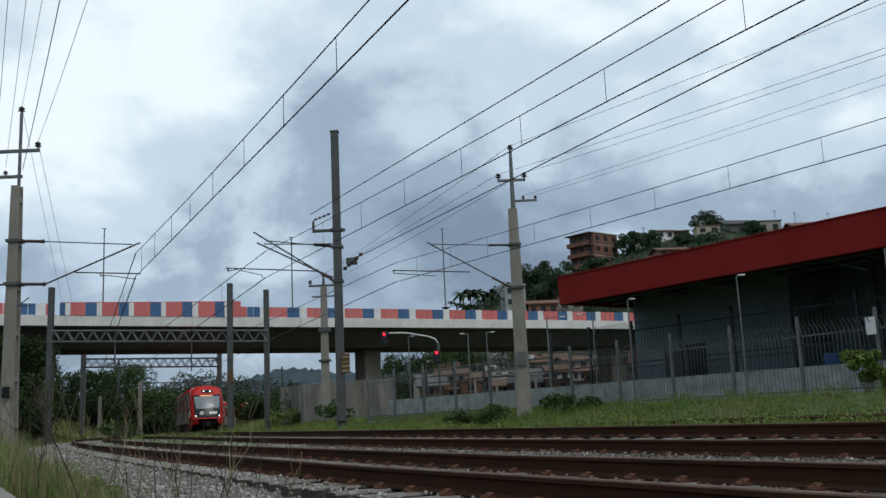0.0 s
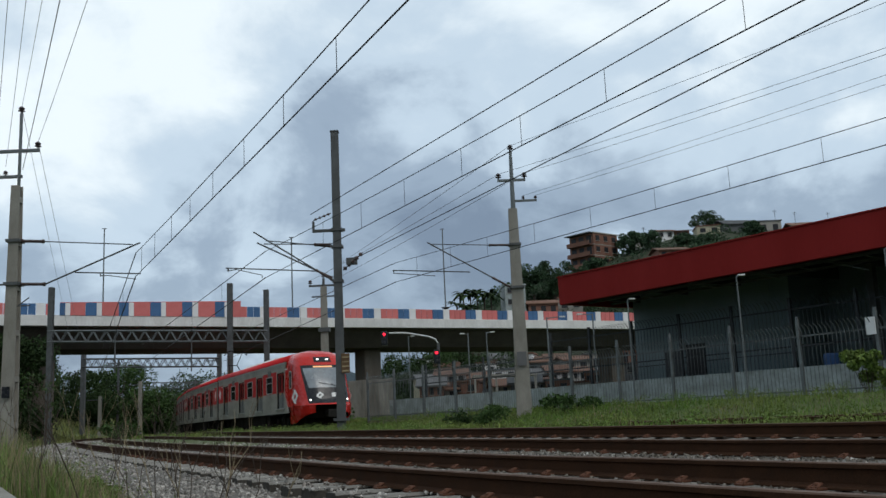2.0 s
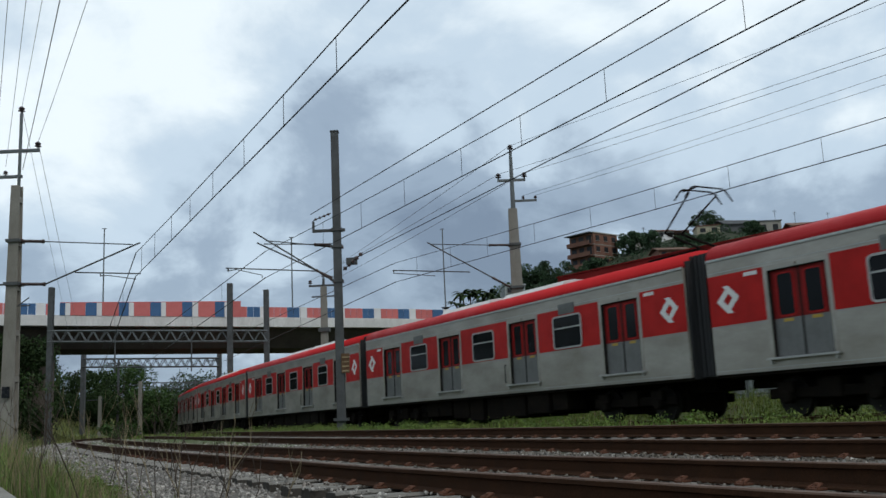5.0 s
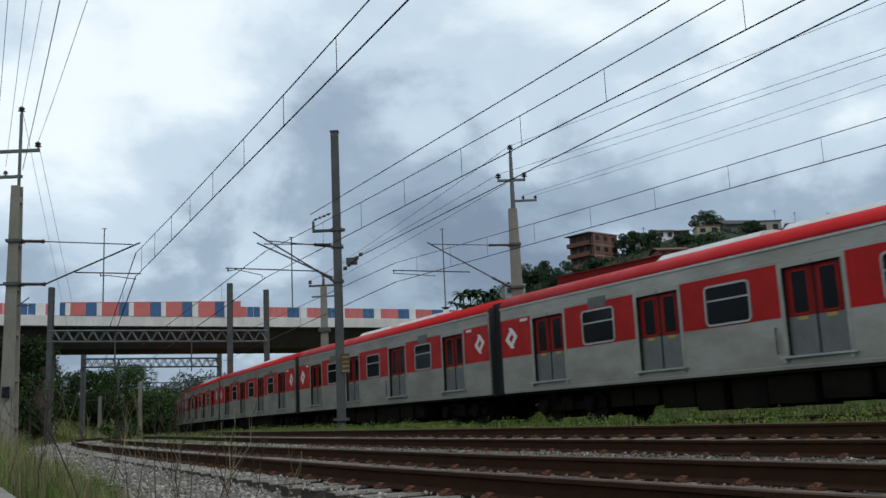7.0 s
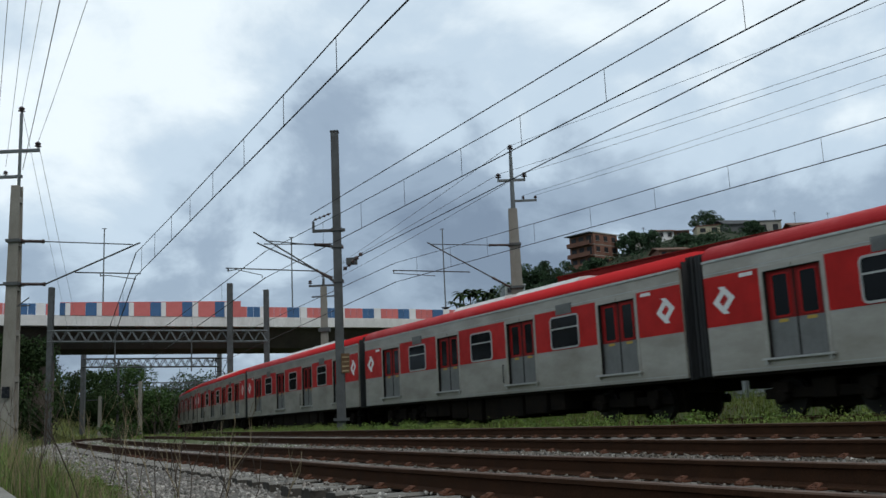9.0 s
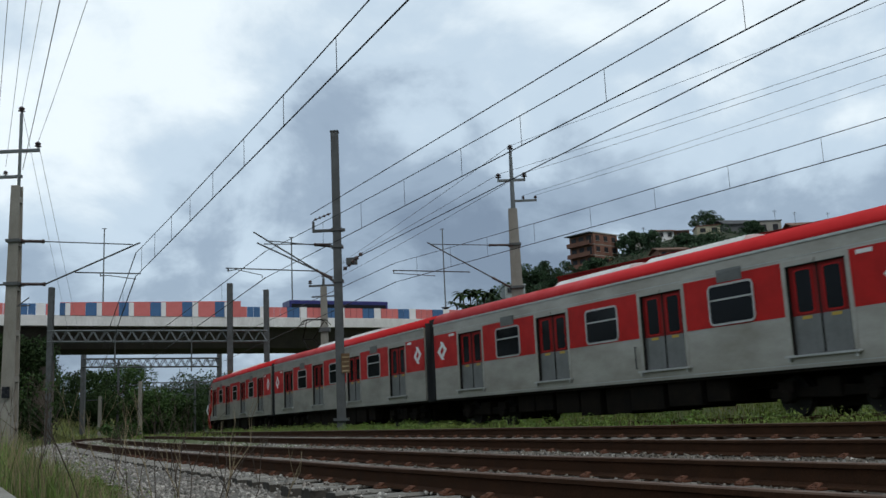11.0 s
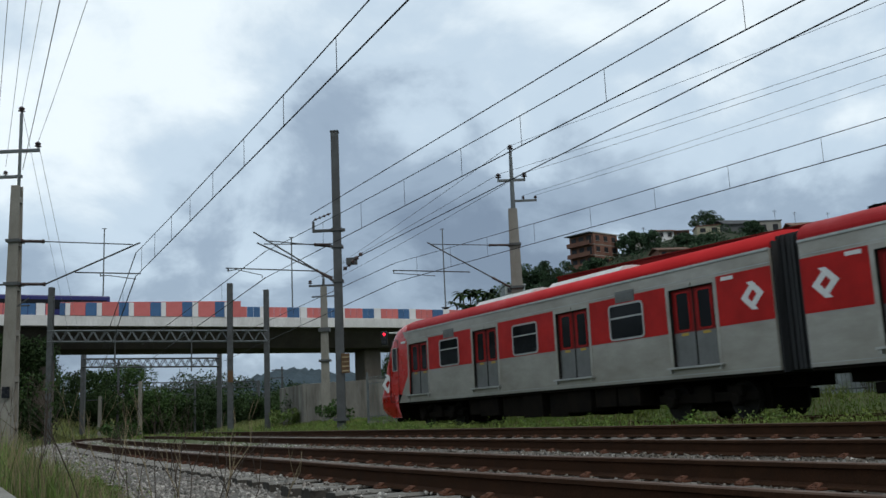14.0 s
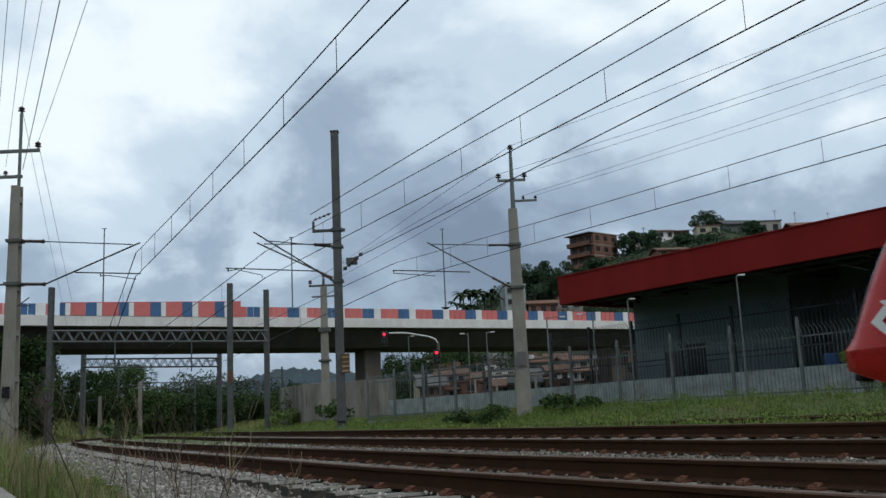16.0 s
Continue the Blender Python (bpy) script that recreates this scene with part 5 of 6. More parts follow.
def build_ballast():
    rng = np.random.default_rng(11)
    clean, stained = ([], []), ([], [])
    for s0, s1, per in ((-4, 2, 2300), (-12, -4, 1900), (-25, -12, 800), (-45, -25, 260), (-80, -45, 60)):
        n = int((s1 - s0) * per)
        for a, b in zip(rng.uniform(s0, s1, n).tolist(), rng.uniform(-2.75, 6.3, n).tolist()):
            kept = clean if b < -0.8 or rng.uniform() < 0.12 or a < -22 else stained
            kept[0].append(tuple(NEAR.at(a, b, bed_z(a, b) + float(rng.uniform(-0.012, 0.022)))))
            kept[1].append(float(rng.uniform(0.014, 0.036)) * (1.0 if a > -25 else 1.7))
    # a few stones lying on the sleepers' ends
    for a, b in zip(rng.uniform(-14, 1, 700).tolist(), rng.uniform(-1.42, -0.92, 700).tolist()):
        clean[0].append(tuple(NEAR.at(a, b, 0.218 + near_rise(a) - 0.06 * float(rng.uniform() < 0.4))))
        clean[1].append(float(rng.uniform(0.012, 0.03)))
    tagged(stone_mesh("ballast_stones", *clean, M_BALLAST, rng), "loose pale grey crushed ballast stones", "ballast", kind="stuff")
    tagged(stone_mesh("stained_ballast", *stained, M_BALLASTD, rng), "oil-stained brown ballast stones between the rails", "ballast", kind="stuff")


build_ballast()


# ---------------------------------------------------------------- plants
def leaf_quads(centres, radii, counts, size, rng, flatten=0.8):
    """Small leaf faces scattered through ball-like clumps, denser near their skins."""
    out = []
    for c, r, n in zip(centres, radii, counts):
        d = rng.normal(size=(n, 3))
        d /= np.linalg.norm(d, axis=1)[:, None]
        rad = r * rng.uniform(0.45, 1.0, (n, 1)) ** 0.5 * rng.uniform(0.8, 1.12, (n, 1))
        p = np.array(c) + d * rad * np.array((1, 1, flatten))
        out.append(p)
    p = np.concatenate(out)
    n = len(p)
    a = rng.normal(size=(n, 3))
    a /= np.linalg.norm(a, axis=1)[:, None]
    b = np.cross(a, rng.normal(size=(n, 3)))
    b /= np.linalg.norm(b, axis=1)[:, None]
    s = size * rng.uniform(0.6, 1.4, (n, 1))
    v = np.stack([p - a * s, p + b * s * 0.45, p + a * s, p - b * s * 0.45], 1)
    faces = np.arange(n * 4).reshape(-1, 4)
    return v.reshape(-1, 3), faces


def tree(x, y, z, height, spread, material, seed, leaf=0.28, per=110, clumps=26, label="broadleaf tree with dense dark crown", group="trees", low=0.25):
    rng = np.random.default_rng(seed)
    t = thing("tree", label, "tree", group, m=pose(x, y, z))
    bm = bmesh.new()
    h1 = height * 0.45
    bend = rng.uniform(-0.3, 0.3, 2) * height * 0.1
    rod(bm, (0, 0, -0.3), (bend[0], bend[1], h1), height * 0.028, height * 0.018, 8)
    centres, radii = [], []
    for i in range(clumps):
        a, f = rng.uniform(0, 2 * math.pi), rng.uniform(low, 1.0)
        r = spread * math.sqrt(rng.uniform(0.02, 1)) * math.sqrt(max(0.1, 1 - ((f - 0.55) / 0.55) ** 2))
        c = (bend[0] + r * math.cos(a), bend[1] + r * math.sin(a), height * f * 0.92)
        centres.append(c)
        radii.append(spread * rng.uniform(0.24, 0.42))
        if i % 4 == 0:
            rod(bm, (bend[0], bend[1], h1 * rng.uniform(0.6, 1.0)), c, height * 0.011, height * 0.004, 5)
    part("trunk", bm, M_TRUNK, t)
    v, f = leaf_quads(centres, radii, [per] * clumps, leaf, rng)
    raw("crown", v.tolist(), f.tolist(), material, t)
    return t


def bush(x, y, z, r, h, material, seed, leaf=0.07, n=900, label="leafy green bush in the grass", group="bushes"):
    rng = np.random.default_rng(seed)
    t = thing("bush", label, "bush", group, m=pose(x, y, z))
    bm = bmesh.new()
    centres, radii = [], []
    for i in range(12):
        a, d = rng.uniform(0, 2 * math.pi), r * math.sqrt(rng.uniform(0, 1)) * 0.8
        c = (d * math.cos(a), d * math.sin(a), h * rng.uniform(0.25, 0.85) * (1 - 0.35 * d / r))
        centres.append(c)
        radii.append(r * rng.uniform(0.2, 0.4))
        rod(bm, (c[0] * 0.2, c[1] * 0.2, -0.05), c, 0.014, 0.006, 5)
    part("stem", bm, M_TRUNK, t)
    v, f = leaf_quads(centres, radii, [n // 12] * 12, leaf, rng)
    raw("leaves", v.tolist(), f.tolist(), material, t)


def palm(x, y, z, height, seed):
    rng = random.Random(seed)
    t = thing("palm_tree", "dark palm with drooping fronds on the hillside", "palm tree", "palms", m=pose(x, y, z))
    part("trunk", rods(((0, 0, -1), (0.1, 0, height), 0.22, 0.15)), M_TRUNK, t)
    verts, faces = [], []
    for k in range(15):
        a = 2 * math.pi * k / 15 + rng.uniform(-0.2, 0.2)
        up = rng.uniform(0.2, 1.1)
        length = rng.uniform(2.6, 3.6)
        prev = None
        for i in range(9):
            f = i / 8
            rr = length * f * math.cos(up * 0.6)
            zz = height + length * (math.sin(up) * f - 0.75 * f * f)
            w = 0.42 * math.sin(math.pi * min(1, f * 0.9 + 0.1)) + 0.03
            px, py = rr * math.cos(a), rr * math.sin(a)
            nx, ny = -math.sin(a), math.cos(a)
            droop = 0.25 * w
            i0 = len(verts)
            verts += [(px + nx * w, py + ny * w, zz - droop), (px, py, zz), (px - nx * w, py - ny * w, zz - droop)]
            if prev is not None:
                faces += [(prev, prev + 1, i0 + 1, i0), (prev + 1, prev + 2, i0 + 2, i0 + 1)]
            prev = i0
    raw("fronds", verts, faces, M_LEAFD, t)


def blades(name, pts, heights, widths, rng, material, label, lean=0.45, category="grass"):
    """Grass: bent tapering blades, joined as one."""
    n = len(pts)
    p = np.array(pts)
    h, w = np.array(heights)[:, None], np.array(widths)[:, None]
    a = rng.uniform(0, 2 * math.pi, (n, 1))
    side = np.concatenate([np.cos(a), np.sin(a), 0 * a], 1)
    b = rng.uniform(0, 2 * math.pi, (n, 1))
    out = np.concatenate([np.cos(b), np.sin(b), 0 * b], 1) * rng.uniform(0.1, 1.0, (n, 1)) * lean
    up = np.array((0, 0, 1.0))
    m1 = p + (up * 0.55 + out * 0.25) * h
    tip = p + (up * rng.uniform(0.8, 1.0, (n, 1)) + out) * h
    v = np.stack([p - side * w, p + side * w, m1 + side * w * 0.75, m1 - side * w * 0.75, tip], 1).reshape(-1, 3)
    k = np.arange(n) * 5
    quads = np.stack([k, k + 1, k + 2, k + 3], 1).tolist()
    tris = np.stack([k + 3, k + 2, k + 4], 1).tolist()
    return tagged(raw(name, v.tolist(), quads + tris, material), label, category, kind="stuff")


def build_grass():
    rng = np.random.default_rng(21)
    # tall grass on the camera's side of the nearest track
    pts, hs, ws = [], [], []
    dry_p, dry_h, dry_w = [], [], []
    for s0, s1, n in ((-9, -3.5, 14000), (-16, -9, 13000), (-32, -16, 7000), (-70, -32, 3000)):
        s = rng.uniform(s0, s1, n)
        o = -2.75 - np.abs(rng.normal(0, 1.6, n))
        for a, b in zip(s, o):
            if rng.uniform() < 0.25 and b > -3.0:
                continue
            q = NEAR.at(float(a), float(b))
            if math.hypot(q.x, q.y) < 7.0:
                continue
            q.z = 0.05 if a > -20 else ground_z(q.x, q.y)
            big = float(np.clip((-b - 2.5) / 1.6, 0.2, 1.0))
            h = float(rng.uniform(0.3, 1.12)) * big
            w = float(rng.uniform(0.003, 0.006)) * (1.0 if a > -16 else 2.2)
            if rng.uniform() < 0.38:
                dry_p.append(tuple(q)), dry_h.append(h * 1.15), dry_w.append(w * 0.6)
            else:
                pts.append(tuple(q)), hs.append(h), ws.append(w)
    blades("tall_grass", pts, hs, ws, rng, M_GRASS, "tall green grass beside the ballast", 0.35)
    blades("dry_grass", dry_p, dry_h, dry_w, rng, M_DRY, "dry yellow seed stalks among the grass", 0.3)
    # weedy strip between the middle and the running track, and the bank behind
    pts, hs, ws = [], [], []
    dry_p, dry_h, dry_w = [], [], []
    for lo, hi, n, tall in ((-7.6, -2.2, 24000, 0.34), (-1.9, 1.9, 3000, 0.16), (2.0, 6.0, 40000, 0.27)):
        s = -rng.uniform(0, 1, n) ** 1.3 * 95 + 16
        o = rng.uniform(lo, hi, n)
        gx = np.array([TRAIN.at(float(a), float(b)) for a, b in zip(s, o)])
        gz = ground_height(gx[:, 0], gx[:, 1])
        for (x, y, _), z, a in zip(gx, gz, s):
            patch = 0.5 + 0.5 * noise.noise(Vector((x * 0.35, y * 0.35, 0)))
            h = tall * float(rng.uniform(0.35, 1.0)) * (0.45 + 1.0 * patch)
            w = float(rng.uniform(0.006, 0.014)) * (1.0 if a > -25 else 1.8)
            if rng.uniform() < 0.07 + 0.22 * (patch < 0.35):
                dry_p.append((x, y, z)), dry_h.append(h * 1.1), dry_w.append(w * 0.6)
            else:
                pts.append((x, y, z)), hs.append(h), ws.append(w)
    blades("verge_grass", pts, hs, ws, rng, M_VERGE, "weedy green grass along the running track")
    field, fh, fw = [], [], []
    fx, fy = rng.uniform(-62, -6, 30000), rng.uniform(78, 150, 30000)
    for x, y, z, d, t in zip(fx.tolist(), fy.tolist(), ground_height(fx, fy).tolist(), track_offset(NEAR, fx, fy).tolist(), track_offset(TRAIN, fx, fy).tolist()):
        if abs(t) < 2.6 or abs(d) < 3 or abs(d - MID) < 3:
            continue
        field.append((x, y, z)), fh.append(rng.uniform(0.2, 0.75)), fw.append(rng.uniform(0.03, 0.08))
    blades("field_grass", field, fh, fw, rng, M_FIELD, "yellow-green rough grass beyond the bridge")
    blades("verge_straw", dry_p, dry_h, dry_w, rng, M_DRY, "straw-coloured weeds along the running track", 0.35)


build_grass()


def dead_stem(x, y, z, h, seed):
    """One dry branching weed."""
    rng = random.Random(seed)
    m_ = M_TRUNK if seed % 3 else M_DRY
    t = thing("dry_weed", "dead branching brown weed stalk in the grass", "weed", "dry weeds", m=pose(x, y, z))

    def grow(p, d, length, r, depth):
        q = p + d * length
        part("stalk" if depth == 3 else "twig", rods((p, q, r, r * 0.7, 4)), m_, t)
        if depth == 0:
            return
        for _ in range(2):
            e = (d + Vector((rng.uniform(-0.6, 0.6), rng.uniform(-0.6, 0.6), rng.uniform(-0.1, 0.5)))).normalized()
            grow(q, e, length * rng.uniform(0.55, 0.8), r * 0.7, depth - 1)

    grow(Vector((0, 0, 0)), Vector((rng.uniform(-0.4, 0.4), rng.uniform(-0.25, 0.25), 1)).normalized(), h * 0.45, 0.005, 3)


for i, (s, o, h) in enumerate(((-7.5, -2.6, 0.75), (-6.8, -2.3, 0.6), (-8.2, -2.9, 0.8), (-6.2, -2.5, 0.65), (-9.0, -2.7, 0.85), (-7.9, -2.2, 0.5), (-8.8, -3.3, 0.9), (-7.2, -3.0, 0.75),
                               (-10.0, -2.9, 0.9), (-10.6, -3.4, 0.95), (-9.6, -3.8, 0.9), (-6.6, -2.8, 0.6), (-11.5, -3.0, 0.9), (-8.4, -2.4, 0.65), (-5.9, -2.35, 0.5),
                               (-7.0, -2.7, 0.85), (-7.7, -2.5, 0.8), (-8.6, -2.6, 0.9), (-9.3, -2.9, 1.0), (-6.4, -2.65, 0.7), (-9.8, -2.5, 0.8), (-10.4, -2.8, 0.95), (-7.4, -2.35, 0.6), (-7.1, -2.4, 0.8), (-8.0, -2.7, 1.0), (-8.9, -3.6, 1.1), (-9.4, -3.2, 1.05), (-6.9, -3.3, 0.9), (-7.6, -3.6, 1.0))):
    q = NEAR.at(s, o)
    dead_stem(q.x, q.y, 0.08, h, i + 1)

for i, (x, y, r, h, n, m_) in enumerate(((1.8, 39.0, 1.2, 1.1, 1500, M_LEAF), (4.4, 39.2, 1.0, 0.9, 1200, M_LEAF), (0.4, 41.5, 0.8, 0.7, 800, M_LEAFD), (-11.6, 78.0, 2.6, 2.7, 2200, M_LEAF), (-14.2, 84.0, 2.8, 3.2, 2200, M_LEAFD), (-8.4, 70.5, 1.6, 1.5, 1000, M_LEAF), (-12.6, 75.0, 1.6, 1.7, 900, M_GRASS),
                                         (13.1, 29.9, 0.7, 1.9, 2600, M_VERGE), (12.9, 27.2, 0.5, 1.0, 900, M_VERGE), (5.6, 38.4, 0.7, 0.5, 600, M_LEAF), (-28.5, 62.0, 2.0, 1.6, 1200, M_LEAF), (-24.0, 70.0, 1.8, 1.4, 1000, M_LEAF))):
    bush(x, y, ground_z(x, y) - 0.02, r, h, m_, 40 + i, 0.07 if y < 45 else 0.12, n)


# ---------------------------------------------------------------- woods and hills beyond
def build_woods():
    rng = np.random.default_rng(31)
    spots = [(-44, 92, 10.5, 4.5), (-36.8, 79, 12.6, 3.6), (-41.5, 84, 13, 4.5), (-52, 100, 11, 5), (-58, 130, 12, 5.5), (-49, 128, 9.5, 4.5), (-42, 134, 8.5, 4.2), (-36, 140, 8.5, 4.8), (-30, 150, 6.5, 4.2), (-26, 160, 5.5, 4),
             (-64, 140, 12, 5.5), (-46, 150, 10, 5), (-54, 155, 11, 5), (-20, 170, 5.5, 4), (-70, 150, 13, 6), (-35, 165, 8, 5), (-13, 150, 5.5, 4), (-5, 145, 11, 5), (0, 150, 12, 5), (5, 152, 12.5, 5.5), (-9, 165, 9, 5)]
    for i, (x, y, h, sp) in enumerate(spots):
        tree(x, y, ground_z(x, y), h * (0.72 if x < -15 else 0.86), sp * 1.1, M_LEAFD if i % 3 else M_LEAF, 60 + i, 0.2, 330, 30, "dark green tree beyond the bridge", "trees beyond the bridge", 0.1)
    # wooded rise closing the view under the bridge
    c, r, n = [], [], []
    for _ in range(620):
        x, y = rng.uniform(-110, 20), rng.uniform(215, 330)
        h = (5 + 10 * float(smooth_step(215, 300, np.array(y))) + 3 * math.sin(x * 0.07)) * (1.0 if x < -64 else 0.8)
        c.append((x, y, h * rng.uniform(0.2, 1.0)))
        r.append(rng.uniform(2.5, 4.5))
        n.append(150)
    v, f = leaf_quads(c, r, n, 0.4, rng, 0.9)
    tagged(raw("far_woods", v.tolist(), f.tolist(), M_LEAFD), "dense dark woods beyond the gantries", "woods", kind="stuff")
    # thin tree with sparse leaves beside the gantry
    rng2 = random.Random(9)
    t = thing("tree", "thin sparse sapling with red-brown twigs beside the gantry", "tree", "trees", m=pose(-24.5, 58.0, 0.3))
    bm = bmesh.new()
    rod(bm, (0, 0, -0.2), (0.1, 0, 3.2), 0.06, 0.03, 6)
    cs = []
    for _ in range(14):
        a = Vector((0.1, 0, rng2.uniform(1.6, 3.2)))
        b = a + Vector((rng2.uniform(-1.7, 1.7), rng2.uniform(-1.2, 1.2), rng2.uniform(0.6, 1.8)))
        rod(bm, a, b, 0.022, 0.008, 5)
        cs.append(tuple(b))
    part("trunk", bm, M_TRUNK, t)
    v, f = leaf_quads(cs, [0.4] * len(cs), [26] * len(cs), 0.09, rng)
    raw("crown", v.tolist(), f.tolist(), M_LEAF, t)
    # scrub under the trees
    pts = []
    c, r, n = [], [], []
    for _ in range(200):
        x, y = rng.uniform(-80, 0), rng.uniform(165, 205)
        if abs(float(track_offset(TRAIN, np.array([x]), np.array([y]))[0])) < 5 or abs(float(track_offset(NEAR, np.array([x]), np.array([y]))[0]) - 2) < 5:
            continue
        c.append((x, y, ground_z(x, y) + 0.8))
        r.append(rng.uniform(1.2, 2.4))
        n.append(90)
    v, f = leaf_quads(c, r, n, 0.3, rng, 0.7)
    tagged(raw("scrub", v.tolist(), f.tolist(), M_LEAF), "low green scrub beneath the far trees", "scrub", kind="stuff")


build_woods()


for x, y, r, h in ((-4.3, 11.0, 0.42, 0.34), (-5.1, 11.6, 0.45, 0.42), (-3.8, 10.3, 0.3, 0.22), (-6.1, 12.2, 0.5, 0.55)):
    bush(x, y, 0.06, r, h, M_VERGE, int(-x * 10), 0.022, 1500, "bright green leafy weed clump beside the ballast")


def build_surround():
    """Unseen woods closing the sides and rear, added to darken the train's reflections."""
    rng = np.random.default_rng(77)
    c, r, n = [], [], []
    for i in range(520):
        a = rng.uniform(radians(118), radians(392))
        d = rng.uniform(58, 74) if a < radians(300) else rng.uniform(75, 95)
        top = 7.5
        if i >= 330:
            a, d, top = rng.uniform(radians(117), radians(127)), rng.uniform(110, 190), 16.0
        c.append((d * math.cos(a), d * math.sin(a), rng.uniform(0.5, top)))
        r.append(rng.uniform(2.5, 4.2))
        n.append(60)
    v, f = leaf_quads(c, r, n, 0.7, rng, 0.9)
    tagged(raw("bank_woods", v.tolist(), f.tolist(), M_LEAFD), "unseen dark woods added to darken train reflections", "woods", kind="stuff")


build_surround()


def build_weeds():
    """Broad-leaved weeds among the tall grass."""
    rng = np.random.default_rng(55)
    c, r, n = [], [], []
    for _ in range(520):
        s, o = rng.uniform(-20, -4.5), -2.75 - abs(rng.normal(0, 1.3))
        q = NEAR.at(float(s), float(o))
        if math.hypot(q.x, q.y) < 7.0:
            continue
        k = float(np.clip((-o - 2.4) / 1.2, 0.25, 1.0))
        c.append((q.x, q.y, 0.08 + rng.uniform(0.05, 0.62) * k))
        r.append(rng.uniform(0.06, 0.18))
        n.append(30)
    v, f = leaf_quads(c, r, n, 0.011, rng, 1.2)
    tagged(raw("weeds", v.tolist(), f.tolist(), M_GRASS), "small green leafy weeds in the grass", "weeds", kind="stuff")
    c, r, n = [], [], []
    for _ in range(1700):
        s, o = -rng.uniform(0, 1) ** 1.2 * 60 + 12, rng.choice((rng.uniform(-7.4, -2.6), rng.uniform(2.4, 6.4)))
        q = TRAIN.at(float(s), float(o))
        c.append((q.x, q.y, ground_z(q.x, q.y) + rng.uniform(0.05, 0.3)))
        r.append(rng.uniform(0.1, 0.28))
        n.append(40)
    v, f = leaf_quads(c, r, n, 0.026, rng, 0.8)
    tagged(raw("verge_weeds", v.tolist(), f.tolist(), M_VERGE), "leafy weeds along the running track", "weeds", kind="stuff")


build_weeds()


def hill_height(x, y):
    """The built-up hillside behind the station."""
    ridge = np.interp(x, [-60, -25, -8, 4, 14, 24, 34, 44, 58, 68, 80, 95, 130, 220], [2, 4, 11, 24, 31, 33.5, 35.5, 39, 42.5, 43.5, 41.5, 41, 40, 30])
    lower = 6.5 * smooth_step(116, 152, y) * (1 - smooth_step(150, 200, y)) * smooth_step(-9, 2, x)
    return np.maximum(ridge * smooth_step(150, 232, y) - smooth_step(240, 420, y) * ridge * 0.4, lower) + 0.3


def build_hill():
    xs, ys = np.arange(-70, 231, 4.0), np.arange(112, 430, 4.0)
    gx, gy = np.meshgrid(xs, ys)
    gz = hill_height(gx, gy)
    nx, ny = len(xs), len(ys)
    faces = [(j * nx + i, j * nx + i + 1, (j + 1) * nx + i + 1, (j + 1) * nx + i) for j in range(ny - 1) for i in range(nx - 1)]
    tagged(raw("hillside", np.stack([gx, gy, gz], -1).reshape(-1, 3).tolist(), faces, M_HILL, smooth=True), "green hillside behind the station", "hill", kind="structure")
    rng = np.random.default_rng(17)
    c, r, n = [], [], []
    while len(c) < 1150:
        x, y = rng.uniform(-45, 120), 150 + 88 * rng.uniform(0, 1) ** 0.6
        if len(c) > 800:
            x, y = rng.uniform(30, 105), rng.uniform(204, 226)
        h = float(hill_height(np.array(x), np.array(y)))
        if (x > 44 and y > 212) or (27 < x < 44 and y > 204):
            y -= 16
            h = float(hill_height(np.array(x), np.array(y)))
        sz = rng.uniform(1.4, 2.9)
        c.append((x, y, h + sz * 0.05))
        r.append(sz)
        n.append(150)
    v, f = leaf_quads(c, r, n, 0.28, rng, 0.85)
    tagged(raw("hill_woods", v.tolist(), f.tolist(), M_LEAFH), "dense dark green woods covering the hillside", "woods", kind="stuff")
    for i, (x, y, h, sp) in enumerate(((66.5, 232, 5.4, 3.8), (19.5, 205, 9, 4.0), (24, 206, 8.5, 4), (73.2, 219, 3.6, 2.4), (34, 212, 5, 3), (45.0, 222, 5.2, 3.2), (49.0, 222, 4.2, 2.8), (56.5, 216, 2.6, 2.2), (60.0, 214, 2.4, 2.0))):
        tree(x, y, float(hill_height(np.array(float(x)), np.array(float(y)))), h, sp, M_LEAFH, 90 + i, 0.24, 220, 24, "dark tree standing out on the hillside", "trees on the hillside", 0.15)
    for i, (x, y, h) in enumerate(((2.2, 190, 12.0), (3.6, 191, 13.2), (5.0, 190, 12.6), (6.4, 191, 12.2), (7.8, 190, 11.6), (4.4, 188, 10.8), (9.2, 191, 11.0))):
        palm(x, y, float(hill_height(np.array(float(x)), np.array(float(y)))) + 0.5, h, i)
    # distant range, the blue of its haze painted into the colour
    rng = np.random.default_rng(2)
    xs = np.linspace(-900, 700, 420)
    prof = 36 + 14 * np.sin(xs * 0.006 + 1.0) + 9 * np.sin(xs * 0.017) + 5 * np.sin(xs * 0.041 + 2) + rng.normal(0, 1.0, len(xs)) + 24 * np.exp(-((xs + 110) / 130) ** 2)
    verts, faces = [], []
    for j, (y, f) in enumerate(((760, 0.0), (850, 0.6), (950, 1.0), (1150, 0.7))):
        verts += [(float(x), y + float(rng.uniform(-12, 12)), float(p * f + rng.normal(0, 0.7) * (f > 0))) for x, p in zip(xs, prof)]
    n_ = len(xs)
    for j in range(3):
        faces += [(j * n_ + i, j * n_ + i + 1, (j + 1) * n_ + i + 1, (j + 1) * n_ + i) for i in range(n_ - 1)]
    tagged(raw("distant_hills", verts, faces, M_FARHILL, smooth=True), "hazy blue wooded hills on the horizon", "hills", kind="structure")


build_hill()


